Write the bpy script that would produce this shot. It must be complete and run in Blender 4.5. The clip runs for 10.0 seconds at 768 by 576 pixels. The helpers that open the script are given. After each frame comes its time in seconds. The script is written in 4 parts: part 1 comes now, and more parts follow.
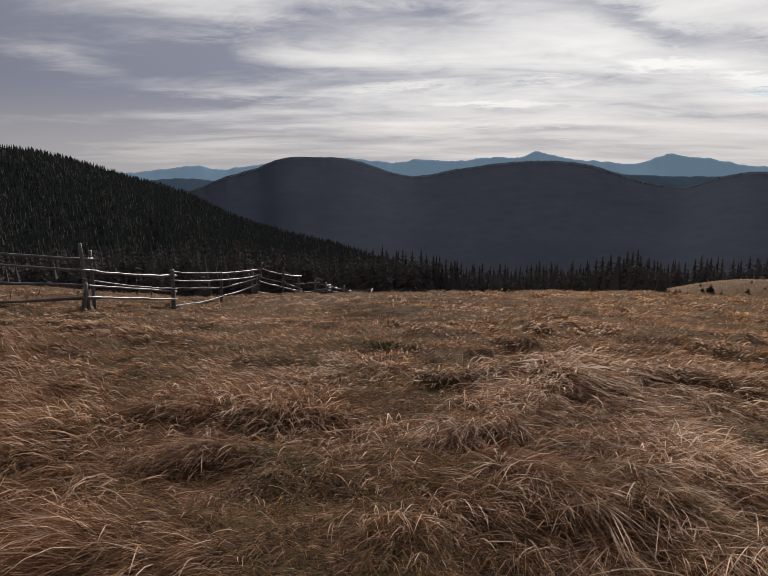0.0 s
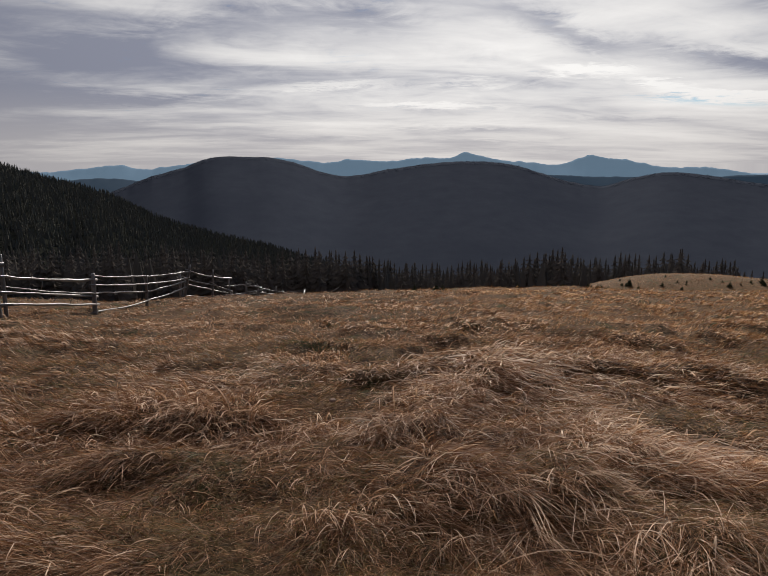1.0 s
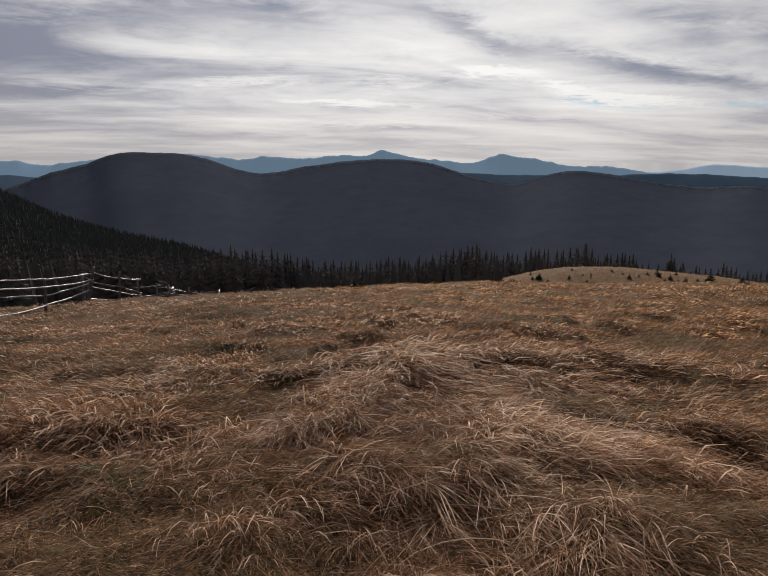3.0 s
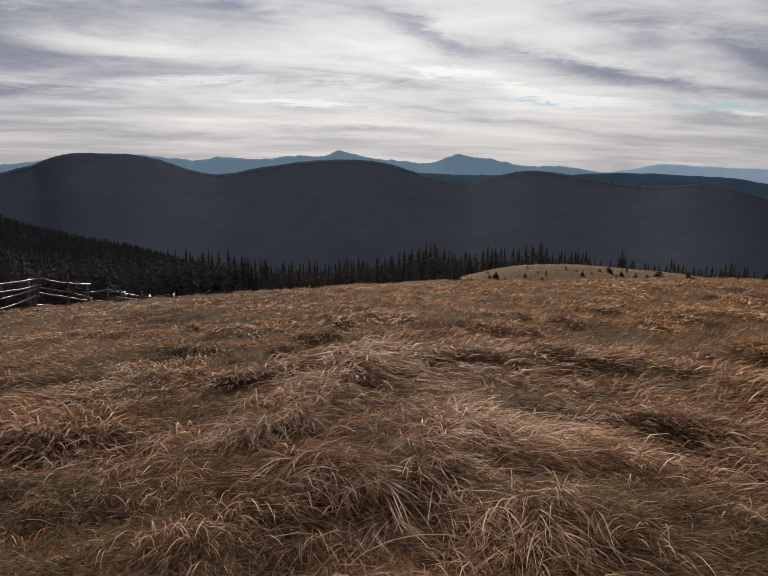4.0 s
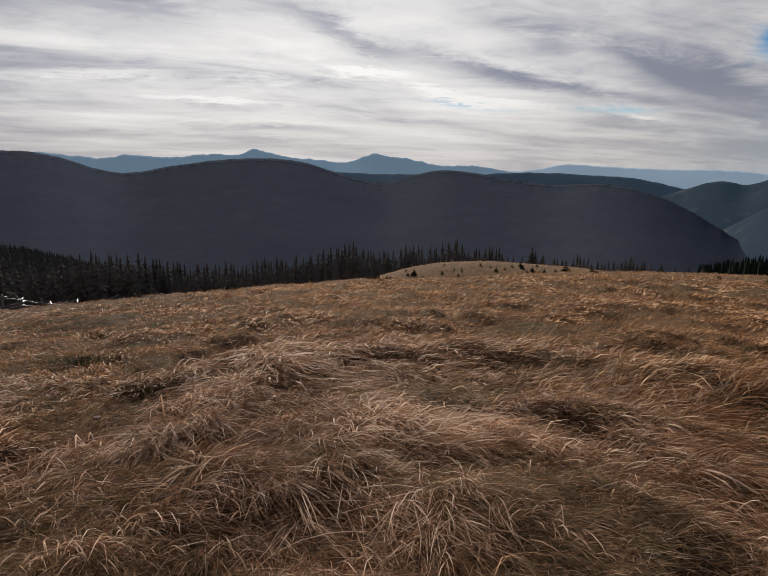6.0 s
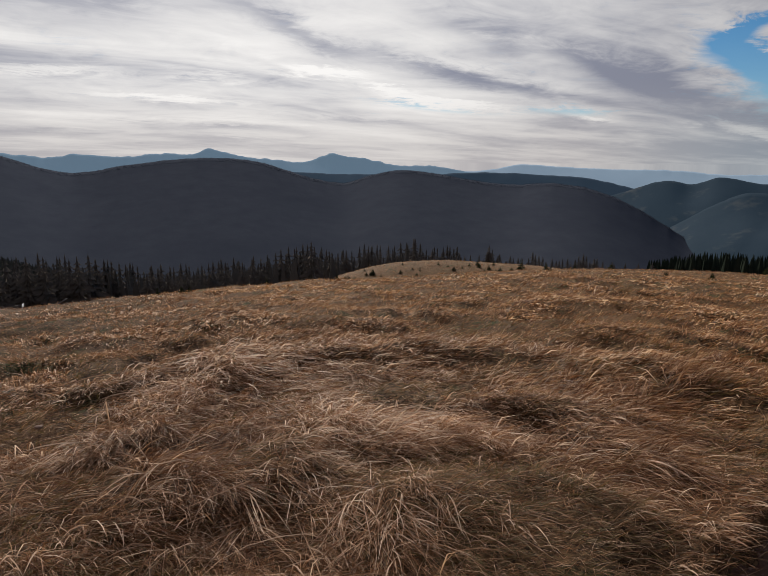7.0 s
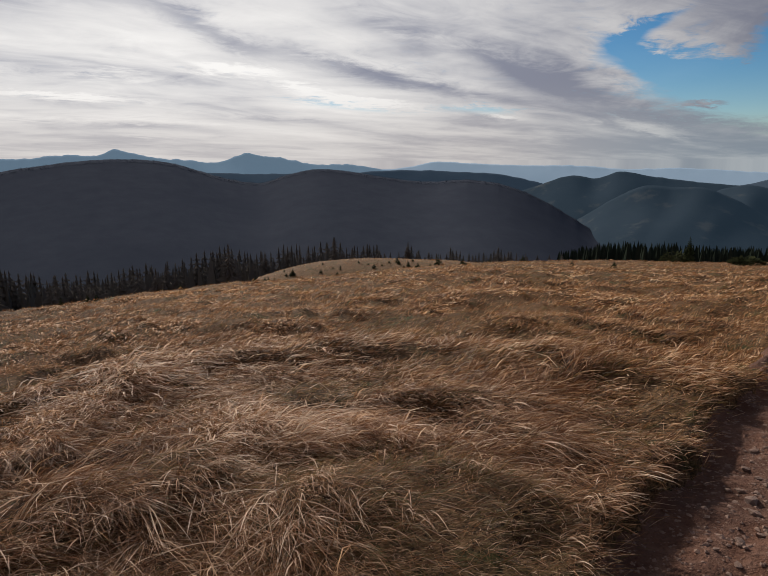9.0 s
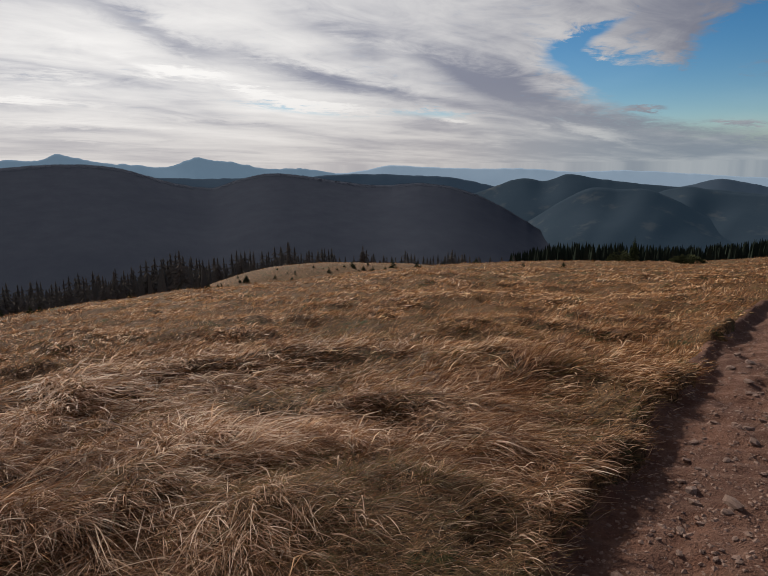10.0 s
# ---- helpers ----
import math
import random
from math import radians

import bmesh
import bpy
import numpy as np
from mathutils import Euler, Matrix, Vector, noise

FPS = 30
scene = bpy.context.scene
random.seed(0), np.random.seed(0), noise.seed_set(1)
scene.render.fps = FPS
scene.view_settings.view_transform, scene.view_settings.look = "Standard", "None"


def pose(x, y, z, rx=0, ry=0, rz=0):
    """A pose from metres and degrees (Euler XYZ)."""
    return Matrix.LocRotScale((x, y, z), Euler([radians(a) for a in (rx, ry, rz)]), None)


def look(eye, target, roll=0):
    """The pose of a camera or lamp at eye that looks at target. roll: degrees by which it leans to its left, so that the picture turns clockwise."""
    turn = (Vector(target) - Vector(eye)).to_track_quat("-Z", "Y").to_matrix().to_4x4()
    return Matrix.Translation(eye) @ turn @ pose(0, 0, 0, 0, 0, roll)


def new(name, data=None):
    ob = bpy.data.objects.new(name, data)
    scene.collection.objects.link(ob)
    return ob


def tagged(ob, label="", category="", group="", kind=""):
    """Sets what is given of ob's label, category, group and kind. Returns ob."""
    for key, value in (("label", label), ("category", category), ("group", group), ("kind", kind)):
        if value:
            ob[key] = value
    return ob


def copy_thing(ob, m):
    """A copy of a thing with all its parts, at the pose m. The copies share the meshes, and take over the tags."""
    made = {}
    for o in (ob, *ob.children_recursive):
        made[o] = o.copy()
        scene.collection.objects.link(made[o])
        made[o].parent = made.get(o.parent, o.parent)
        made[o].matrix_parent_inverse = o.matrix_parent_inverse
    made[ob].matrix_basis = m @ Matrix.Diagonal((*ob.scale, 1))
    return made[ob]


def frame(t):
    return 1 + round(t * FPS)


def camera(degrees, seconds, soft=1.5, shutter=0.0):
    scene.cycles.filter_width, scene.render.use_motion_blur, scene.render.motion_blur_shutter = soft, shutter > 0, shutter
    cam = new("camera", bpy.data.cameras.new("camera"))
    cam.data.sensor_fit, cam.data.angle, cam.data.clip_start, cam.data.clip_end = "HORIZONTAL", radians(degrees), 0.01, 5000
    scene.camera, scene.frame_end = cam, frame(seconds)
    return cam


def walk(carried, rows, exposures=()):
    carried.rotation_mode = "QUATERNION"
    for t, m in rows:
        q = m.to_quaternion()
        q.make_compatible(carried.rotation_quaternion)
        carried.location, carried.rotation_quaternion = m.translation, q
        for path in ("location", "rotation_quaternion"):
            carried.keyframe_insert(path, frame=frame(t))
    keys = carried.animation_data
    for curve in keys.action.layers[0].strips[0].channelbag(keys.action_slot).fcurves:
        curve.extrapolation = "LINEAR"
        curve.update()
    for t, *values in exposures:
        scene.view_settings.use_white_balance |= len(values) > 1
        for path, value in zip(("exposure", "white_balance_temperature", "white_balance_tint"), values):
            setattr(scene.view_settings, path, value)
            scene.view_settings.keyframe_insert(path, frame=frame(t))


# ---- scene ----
cam = camera(65.6, 10.0, soft=0.65)
EYE = 1.5
# seconds, x, y, z from the first eye, heading clockwise, pitch, lean to the right
ROWS = [
    (0.0, -0.013, -0.008, -0.001, -0.89, -11.68, 0.31),
    (0.5, 0.017, -0.010, -0.006, 2.04, -11.64, 0.30),
    (1.0, 0.040, -0.024, -0.010, 5.57, -11.69, 0.14),
    (1.5, 0.057, -0.026, -0.012, 7.89, -11.66, 0.23),
    (2.0, 0.079, -0.020, -0.015, 9.82, -11.77, 0.15),
    (2.5, 0.103, -0.008, -0.017, 11.65, -11.90, -0.15),
    (4.0, 0.183, -0.026, -0.026, 17.41, -11.87, -0.10),
    (4.5, 0.207, -0.033, -0.027, 19.72, -11.87, -0.19),
    (5.0, 0.221, -0.049, -0.027, 21.77, -11.66, -0.24),
    (5.5, 0.233, -0.061, -0.025, 23.46, -11.83, -0.23),
    (7.0, 0.310, -0.085, -0.027, 29.25, -11.89, -0.44),
    (7.5, 0.341, -0.114, -0.030, 31.43, -12.06, -0.09),
    (8.0, 0.376, -0.146, -0.032, 33.69, -12.00, -0.05),
    (8.5, 0.393, -0.170, -0.026, 35.08, -11.93, 0.10),
    (9.0, 0.408, -0.176, -0.024, 36.88, -12.01, 0.32),
    (9.5, 0.417, -0.188, -0.021, 39.20, -11.84, 0.46),
    (10.0, 0.428, -0.204, -0.011, 41.22, -11.69, 0.58),
]
EXPOSURES = [(0.0, 0.0), (10.0, 0.0)]
walk(cam, [(t, pose(x, y, EYE + z, 90 + pitch, 0, -head) @ pose(0, 0, 0, 0, 0, -lean))
           for t, x, y, z, head, pitch, lean in ROWS], EXPOSURES)


# ---- sky and sun ----
def heading(az, el):
    a, e = radians(az), radians(el)
    return Vector((math.sin(a) * math.cos(e), math.cos(a) * math.cos(e), math.sin(e)))


SUN_AZ, SUN_EL = 14.0, 27.0
SUN_DIR = heading(SUN_AZ, SUN_EL)
sun = new("sun", bpy.data.lights.new("sun", "SUN"))
sun.data.energy, sun.data.angle, sun.data.color = 5.0, radians(2.0), (1.0, 0.93, 0.84)
sun.matrix_world = look(SUN_DIR * 100, (0, 0, 0))


class Nodes:
    """Short hand for building a node tree."""

    def __init__(self, tree):
        self.tree = tree
        tree.nodes.clear()

    def add(self, kind, ins=None, **attrs):
        n = self.tree.nodes.new(kind)
        for k, v in attrs.items():
            setattr(n, k, v)
        for k, v in (ins or {}).items():
            self.put(n.inputs[k], v)
        return n

    def put(self, socket, v):
        if isinstance(v, bpy.types.NodeSocket):
            self.tree.links.new(v, socket)
        elif isinstance(v, bpy.types.Node):
            self.tree.links.new(v.outputs[0], socket)
        else:
            socket.default_value = v

    def math(self, op, a, b=0.0, clamp=False):
        return self.add("ShaderNodeMath", {0: a, 1: b}, operation=op, use_clamp=clamp).outputs[0]

    def noise(self, vec, scale, detail=5.0, rough=0.55, distort=0.0):
        ins = {"Scale": scale, "Detail": detail, "Roughness": rough, "Distortion": distort}
        if vec is not None:
            ins["Vector"] = vec
        return self.add("ShaderNodeTexNoise", ins).outputs["Fac"]

    def span(self, v, a, b, c=0.0, d=1.0, smooth=True):
        return self.add("ShaderNodeMapRange", {0: v, 1: a, 2: b, 3: c, 4: d},
                        interpolation_type="SMOOTHSTEP" if smooth else "LINEAR").outputs[0]

    def mix(self, f, a, b, blend="MIX"):
        n = self.add("ShaderNodeMix", data_type="RGBA", blend_type=blend)
        self.put(n.inputs[0], f), self.put(n.inputs[6], a), self.put(n.inputs[7], b)
        return n.outputs[2]

    def dot(self, v, w):
        return self.add("ShaderNodeVectorMath", {0: v, 1: w}, operation="DOT_PRODUCT").outputs["Value"]


# heading, height angle, half length, half thickness, slope, weight
DARK_CLOUDS = [(-13, 10.6, 11.0, 1.5, 0.2, 0.75), (-18.5, 8.9, 5.0, 1.2, 0.12, 0.55), (-12, 8.0, 4.0, 0.8, 0.1, 0.4), (-31, 5.6, 7.0, 2.4, 0.0, 0.75), (21.5, 11.0, 4.5, 1.1, -0.42, 0.8),
               (36, 7.6, 8.5, 0.8, -0.22, 0.8), (53, 6.3, 5.2, 1.5, -0.40, 0.85), (39, 10.4, 6.0, 1.1, -0.4, 0.45), (-16, 5.4, 8.0, 0.4, 0.03, 0.6), (13, 3.1, 9.0, 0.32, 0.0, 0.6),
               (-2, 2.3, 10.0, 0.3, 0.03, 0.4), (17, 2.0, 6.0, 0.25, 0.0, 0.5), (4, 12.4, 7.0, 1.0, -0.1, 0.5), (47, 8.6, 5.0, 0.8, -0.4, 0.4), (27, 3.6, 8.0, 0.4, -0.05, 0.35)]
BRIGHT_CLOUDS = [(23.5, 7.9, 3.8, 0.42, -0.06, 1.2), (29.5, 6.6, 2.8, 0.28, -0.12, 1.1), (35, 5.5, 4.8, 0.26, -0.1, 1.1), (10.5, 5.25, 5.5, 0.24, -0.02, 1.1), (1.0, 7.1, 4.5, 0.36, 0.04, 0.8),
                 (13.5, 7.3, 4.0, 0.45, 0.0, 0.7), (47.8, 3.9, 1.6, 0.18, -0.12, 1.2), (60.5, 2.6, 3.6, 0.34, -0.22, 1.0), (16, 10.5, 9.0, 1.6, -0.2, 0.4), (12, 4.2, 12.0, 0.8, 0.0, 0.4)]
BLUE_GAPS = [(68, 5.4, 8.0, 2.5, -0.15, 1.4), (60.5, 7.9, 3.6, 1.3, -0.45, 1.2), (72, 10.4, 5.0, 2.2, 0.2, 1.3), (59.5, 10.6, 2.6, 0.8, 0.55, 0.9), (46, 4.5, 5.0, 0.42, -0.06, 0.46), (34, 4.9, 7.0, 0.36, -0.1, 0.40),
             (66.0, 9.8, 1.5, 1.6, -0.9, -0.65), (64.7, 4.5, 1.7, 0.26, -0.04, -0.9), (71.6, 3.1, 2.0, 0.2, -0.1, -0.7), (75, 13, 4.0, 1.0, 0.2, -0.5)]


def build_world():
    world = bpy.data.worlds.new("world")
    scene.world = world
    world.use_nodes = True
    n = Nodes(world.node_tree)
    way = n.add("ShaderNodeTexCoord").outputs["Generated"]
    sky = n.add("ShaderNodeTexSky", sky_type="NISHITA", sun_disc=False, sun_elevation=radians(SUN_EL), sun_rotation=radians(SUN_AZ),
                altitude=1400.0, dust_density=0.1, ozone_density=1.8)
    deep = n.add("ShaderNodeHueSaturation", {"Saturation": 1.45, "Value": 0.95, "Color": sky.outputs[0]})
    blue = n.add("ShaderNodeBackground", {"Color": deep, "Strength": 0.07})
    # a high layer of streaked cloud, seen on a plane overhead
    xyz = n.add("ShaderNodeSeparateXYZ", {0: way})
    up = n.math("ADD", n.math("MAXIMUM", xyz.outputs[2], 0.0), 0.085)
    turn = radians(3)
    across = n.math("DIVIDE", n.dot(way, (-math.sin(turn), math.cos(turn), 0)), up)
    along = n.math("DIVIDE", n.dot(way, (math.cos(turn), math.sin(turn), 0)), up)
    long_v = n.add("ShaderNodeCombineXYZ", {0: n.math("MULTIPLY", along, 0.5), 1: across, 2: 3.7}).outputs[0]
    fine_v = n.add("ShaderNodeCombineXYZ", {0: n.math("MULTIPLY", along, 0.75), 1: across, 2: 8.1}).outputs[0]
    broad = n.noise(long_v, 0.62, 3.0, 0.45, 0.7)
    streak = n.noise(long_v, 1.25, 5.0, 0.52, 1.0)
    wisp = n.noise(fine_v, 2.6, 8.0, 0.62, 1.4)
    curl = n.noise(fine_v, 6.0, 6.0, 0.6, 2.0)
    puff = n.noise(fine_v, 0.9, 4.0, 0.5, 0.4)
    # heading and height in degrees, ruffled so that no bank of cloud has a smooth edge
    ruffle = n.math("ADD", n.math("SUBTRACT", wisp, 0.5), n.math("MULTIPLY", n.math("SUBTRACT", curl, 0.5), 0.6))
    az = n.math("MULTIPLY", n.math("ARCTAN2", xyz.outputs[0], xyz.outputs[1]), 180 / math.pi)
    az = n.math("ADD", az, n.math("MULTIPLY", n.math("SUBTRACT", streak, 0.5), 5.0))
    el = n.math("MULTIPLY", n.math("ARCSINE", xyz.outputs[2]), 180 / math.pi)
    el = n.math("ADD", el, n.math("MULTIPLY", ruffle, n.span(el, 0.0, 12.0, 0.4, 2.6, False)))

    def banks(rows):
        total = 0.0
        for a, e, long, thick, slope, weight in rows:
            da, de = n.math("SUBTRACT", az, a), n.math("SUBTRACT", el, e)
            u = n.math("MULTIPLY", da, 1 / long)
            v = n.math("MULTIPLY", n.math("SUBTRACT", de, n.math("MULTIPLY", da, slope)), 1 / thick)
            rr = n.math("ADD", n.math("MULTIPLY", u, u), n.math("MULTIPLY", v, v))
            total = n.math("ADD", total, n.math("MULTIPLY", n.math("EXPONENT", n.math("MULTIPLY", rr, -1.0)), weight))
        return total

    glow = n.dot(way, SUN_DIR)
    body = n.math("ADD", n.math("MULTIPLY", broad, 0.50), n.math("ADD", n.math("MULTIPLY", streak, 0.34), n.math("MULTIPLY", wisp, 0.16)))
    body = n.math("ADD", 0.5, n.math("MULTIPLY", n.math("SUBTRACT", body, 0.5), 0.85))
    body = n.math("ADD", body, n.math("MULTIPLY", n.math("SUBTRACT", puff, 0.5), 0.16))
    lit = n.math("ADD", body, n.span(glow, 0.62, 1.0, -0.07, 0.085, False))
    lit = n.math("ADD", lit, n.math("MULTIPLY", xyz.outputs[0], 0.05))
    lit = n.math("SUBTRACT", lit, 0.012)
    lit = n.math("SUBTRACT", lit, n.math("MULTIPLY", banks(DARK_CLOUDS), 0.15))
    lit = n.math("ADD", lit, n.math("MULTIPLY", banks(BRIGHT_CLOUDS), 0.17))
    shade = n.span(lit, 0.38, 0.62)
    cloud = n.mix(shade, (0.27, 0.285, 0.36, 1), (0.80, 0.785, 0.78, 1))
    cloud = n.mix(n.span(lit, 0.58, 0.72), cloud, (0.97, 0.95, 0.93, 1))
    low = n.span(xyz.outputs[2], 0.0, 0.13, 1.0, 0.0)
    haze = n.mix(n.span(xyz.outputs[0], 0.70, 0.97), (0.64, 0.595, 0.57, 1), (0.36, 0.46, 0.53, 1))
    cloud = n.mix(n.math("MULTIPLY", low, 0.6), cloud, haze)
    gain = n.span(glow, 0.55, 1.0, 0.68, 1.04, False)
    white = n.add("ShaderNodeBackground", {"Color": cloud, "Strength": gain})
    gap = n.math("ADD", banks(BLUE_GAPS), n.math("MULTIPLY", n.span(az, 68.0, 84.0), n.span(az, 120.0, 170.0, 0.9, 0.0)))
    gap = n.math("ADD", gap, n.math("MULTIPLY", ruffle, -1.0))
    thin = n.span(gap, 0.12, 0.80)
    thin = n.math("MULTIPLY", thin, n.span(xyz.outputs[2], 0.0, 0.07, 0.05, 1.0))
    out = n.add("ShaderNodeMixShader", {0: n.math("MULTIPLY", thin, 0.95), 1: white, 2: blue})
    n.add("ShaderNodeOutputWorld", {"Surface": out})


build_world()


# ---- materials ----
def material(name, make):
    m = bpy.data.materials.new(name)
    m.use_nodes = True
    n = Nodes(m.node_tree)
    n.add("ShaderNodeOutputMaterial", {"Surface": make(n)})
    return m


def surface(n, colour, rough=0.9, bump=None, strength=0.4, size=0.02, spec=0.25):
    p = n.add("ShaderNodeBsdfPrincipled", {"Base Color": colour, "Roughness": rough, "Specular IOR Level": spec})
    if bump is not None:
        n.put(p.inputs["Normal"], n.add("ShaderNodeBump", {"Height": bump, "Strength": strength, "Distance": size}))
    return p


def place(n):
    return n.add("ShaderNodeTexCoord").outputs["Object"]


def warm_cast(n, c):
    """Warm light cast put into the colour: pinkish straw to gold along the track."""
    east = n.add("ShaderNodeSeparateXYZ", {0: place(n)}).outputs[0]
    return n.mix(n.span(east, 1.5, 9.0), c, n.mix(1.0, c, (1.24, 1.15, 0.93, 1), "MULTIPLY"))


def turf(n):
    at = place(n)
    patch, fine, tuft, speck = n.noise(at, 0.35, 4), n.noise(at, 28.0, 6, 0.65), n.noise(at, 2.2, 5, 0.6, 0.8), n.noise(at, 7.0, 7, 0.7)
    straw = n.mix(n.span(fine, 0.3, 0.7), (0.016, 0.010, 0.006, 1), (0.20, 0.115, 0.058, 1))
    straw = n.mix(n.span(speck, 0.40, 0.60), n.mix(0.6, straw, (0.025, 0.016, 0.010, 1)), straw)
    moss = n.mix(n.span(fine, 0.3, 0.7), (0.012, 0.014, 0.006, 1), (0.070, 0.072, 0.026, 1))
    c = n.mix(n.span(tuft, 0.52, 0.68), straw, moss)
    c = n.mix(n.span(patch, 0.4, 0.7, 0.0, 0.45), c, (0.13, 0.068, 0.037, 1))
    return surface(n, warm_cast(n, c), 0.95, n.math("ADD", fine, n.math("MULTIPLY", tuft, 2.0)), 0.9, 0.05, 0.1)


def straw(n):
    along = n.add("ShaderNodeAttribute", attribute_name="along").outputs["Fac"]
    tone = n.add("ShaderNodeAttribute", attribute_name="tone").outputs["Fac"]
    green = n.add("ShaderNodeAttribute", attribute_name="green").outputs["Fac"]
    dry = n.add("ShaderNodeValToRGB", {0: tone})
    e = dry.color_ramp.elements
    e[0].position, e[0].color = 0.0, (0.13, 0.055, 0.025, 1)
    e[1].position, e[1].color = 1.0, (0.80, 0.60, 0.44, 1)
    for pos, col in ((0.35, (0.29, 0.135, 0.058, 1)), (0.7, (0.49, 0.285, 0.16, 1))):
        k = e.new(pos)
        k.color = col
    # Root colour mixes the blade's own brown-green base with painted shade of the gaps.
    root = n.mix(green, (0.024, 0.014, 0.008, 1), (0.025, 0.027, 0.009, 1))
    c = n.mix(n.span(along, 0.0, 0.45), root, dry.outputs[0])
    c = n.mix(n.math("MULTIPLY", green, 0.8), c, (0.105, 0.092, 0.028, 1))
    c = warm_cast(n, c)
    a = n.add("ShaderNodeBsdfPrincipled", {"Base Color": c, "Roughness": 0.6, "Specular IOR Level": 0.2})
    b = n.add("ShaderNodeBsdfTranslucent", {"Color": c})
    return n.add("ShaderNodeMixShader", {0: 0.46, 1: a, 2: b})


def dirt(n):
    at = place(n)
    fine, mid, big = n.noise(at, 60.0, 6, 0.65), n.noise(at, 9.0, 5, 0.6), n.noise(at, 1.3, 3)
    c = n.mix(fine, (0.045, 0.019, 0.012, 1), (0.215, 0.105, 0.068, 1))
    c = n.mix(n.span(mid, 0.42, 0.7, 0, 0.6), c, (0.22, 0.125, 0.088, 1))
    c = n.mix(n.span(big, 0.35, 0.65, 0, 0.5), c, (0.07, 0.036, 0.026, 1))
    return surface(n, c, 0.95, n.math("ADD", fine, n.math("MULTIPLY", mid, 1.5)), 0.9, 0.03, 0.15)


def rock(n):
    at = place(n)
    vary = n.add("ShaderNodeObjectInfo").outputs["Random"]
    isle = n.add("ShaderNodeNewGeometry").outputs["Random Per Island"]
    fine = n.noise(at, 40.0, 6, 0.65)
    c = n.mix(fine, (0.09, 0.05, 0.035, 1), (0.30, 0.19, 0.14, 1))
    c = n.mix(n.math("MULTIPLY", vary, 0.2), c, (0.30, 0.245, 0.21, 1))
    c = n.mix(n.math("MULTIPLY", isle, 0.35), c, (0.16, 0.09, 0.065, 1))
    return surface(n, c, 0.85, fine, 0.5, 0.01, 0.3)


def old_wood(n):
    at = place(n)
    vary = n.add("ShaderNodeObjectInfo").outputs["Random"]
    v = n.add("ShaderNodeMapping", {0: at, 3: (1.0, 1.0, 14.0)}).outputs[0]
    grain, stain = n.noise(v, 7.0, 8, 0.65, 0.6), n.noise(at, 5.0, 6)
    c = n.mix(grain, (0.03, 0.024, 0.021, 1), (0.20, 0.17, 0.155, 1))
    c = n.mix(n.span(stain, 0.42, 0.58, 0, 0.85), c, (0.05, 0.04, 0.035, 1))
    c = n.mix(n.math("MULTIPLY", vary, 0.2), c, (0.42, 0.38, 0.35, 1))
    return surface(n, c, 0.36, grain, 0.5, 0.01, 0.65)


def needles(low, high, clear=0.0):
    def make(n):
        at = place(n)
        vary = n.add("ShaderNodeObjectInfo").outputs["Random"]
        isle = n.add("ShaderNodeNewGeometry").outputs["Random Per Island"]
        c = n.mix(isle, low, high)
        c = n.mix(n.math("MULTIPLY", vary, 0.4), c, (0.085, 0.066, 0.05, 1))
        c = n.mix(n.noise(at, 1.7, 4), c, low)
        p = surface(n, c, 1.0, None, spec=0.0)
        return n.add("ShaderNodeMixShader", {0: clear, 1: p, 2: n.add("ShaderNodeBsdfTranslucent", {"Color": c})}) if clear else p
    return make


def bark(n):
    at = place(n)
    return surface(n, n.mix(n.noise(at, 12.0, 5), (0.025, 0.019, 0.015, 1), (0.075, 0.057, 0.045, 1)), 0.95, n.noise(at, 20.0, 4), 0.6, 0.02)


def wooded(low, high, air, strength, scale, clearing=0.0):
    """A far wooded slope; air is the light of the haze before it, as emission."""
    def make(n):
        at = place(n)
        a, b = n.noise(at, scale, 8, 0.65), n.noise(at, scale * 0.12, 4)
        c = n.mix(a, low, high)
        c = n.mix(n.span(b, 0.45, 0.7, 0, 0.5), c, low)
        if clearing:
            spot = n.math("ADD", n.noise(at, scale * 0.9, 5, 0.6), n.math("MULTIPLY", a, 0.25))
            c = n.mix(n.math("MULTIPLY", n.span(spot, 0.70, 0.84), clearing), c, (0.085, 0.082, 0.075, 1))
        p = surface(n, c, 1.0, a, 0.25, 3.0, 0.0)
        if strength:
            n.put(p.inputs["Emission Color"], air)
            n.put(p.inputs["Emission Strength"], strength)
        return p
    return make


M_TURF, M_STRAW, M_DIRT, M_ROCK = material("turf", turf), material("straw", straw), material("dirt", dirt), material("rock", rock)
M_WOOD, M_BARK = material("weathered_wood", old_wood), material("bark", bark)
M_NEEDLES = material("needles", needles((0.12, 0.105, 0.094, 1), (0.17, 0.150, 0.130, 1), 0.35))
M_YOUNG = material("young_needles", needles((0.03, 0.04, 0.018, 1), (0.08, 0.085, 0.04, 1), 0.3))
M_WOODS = material("woods", needles((0.095, 0.088, 0.08, 1), (0.13, 0.118, 0.104, 1)))
M_PLANT = material("plantation", needles((0.018, 0.024, 0.018, 1), (0.035, 0.042, 0.03, 1)))
M_SLOPE = material("slope_woods", needles((0.070, 0.072, 0.064, 1), (0.086, 0.082, 0.070, 1)))
M_NEAR_HILL = material("near_hill", wooded((0.012, 0.013, 0.011, 1), (0.020, 0.020, 0.017, 1), (0, 0, 0, 1), 0, 0.05))
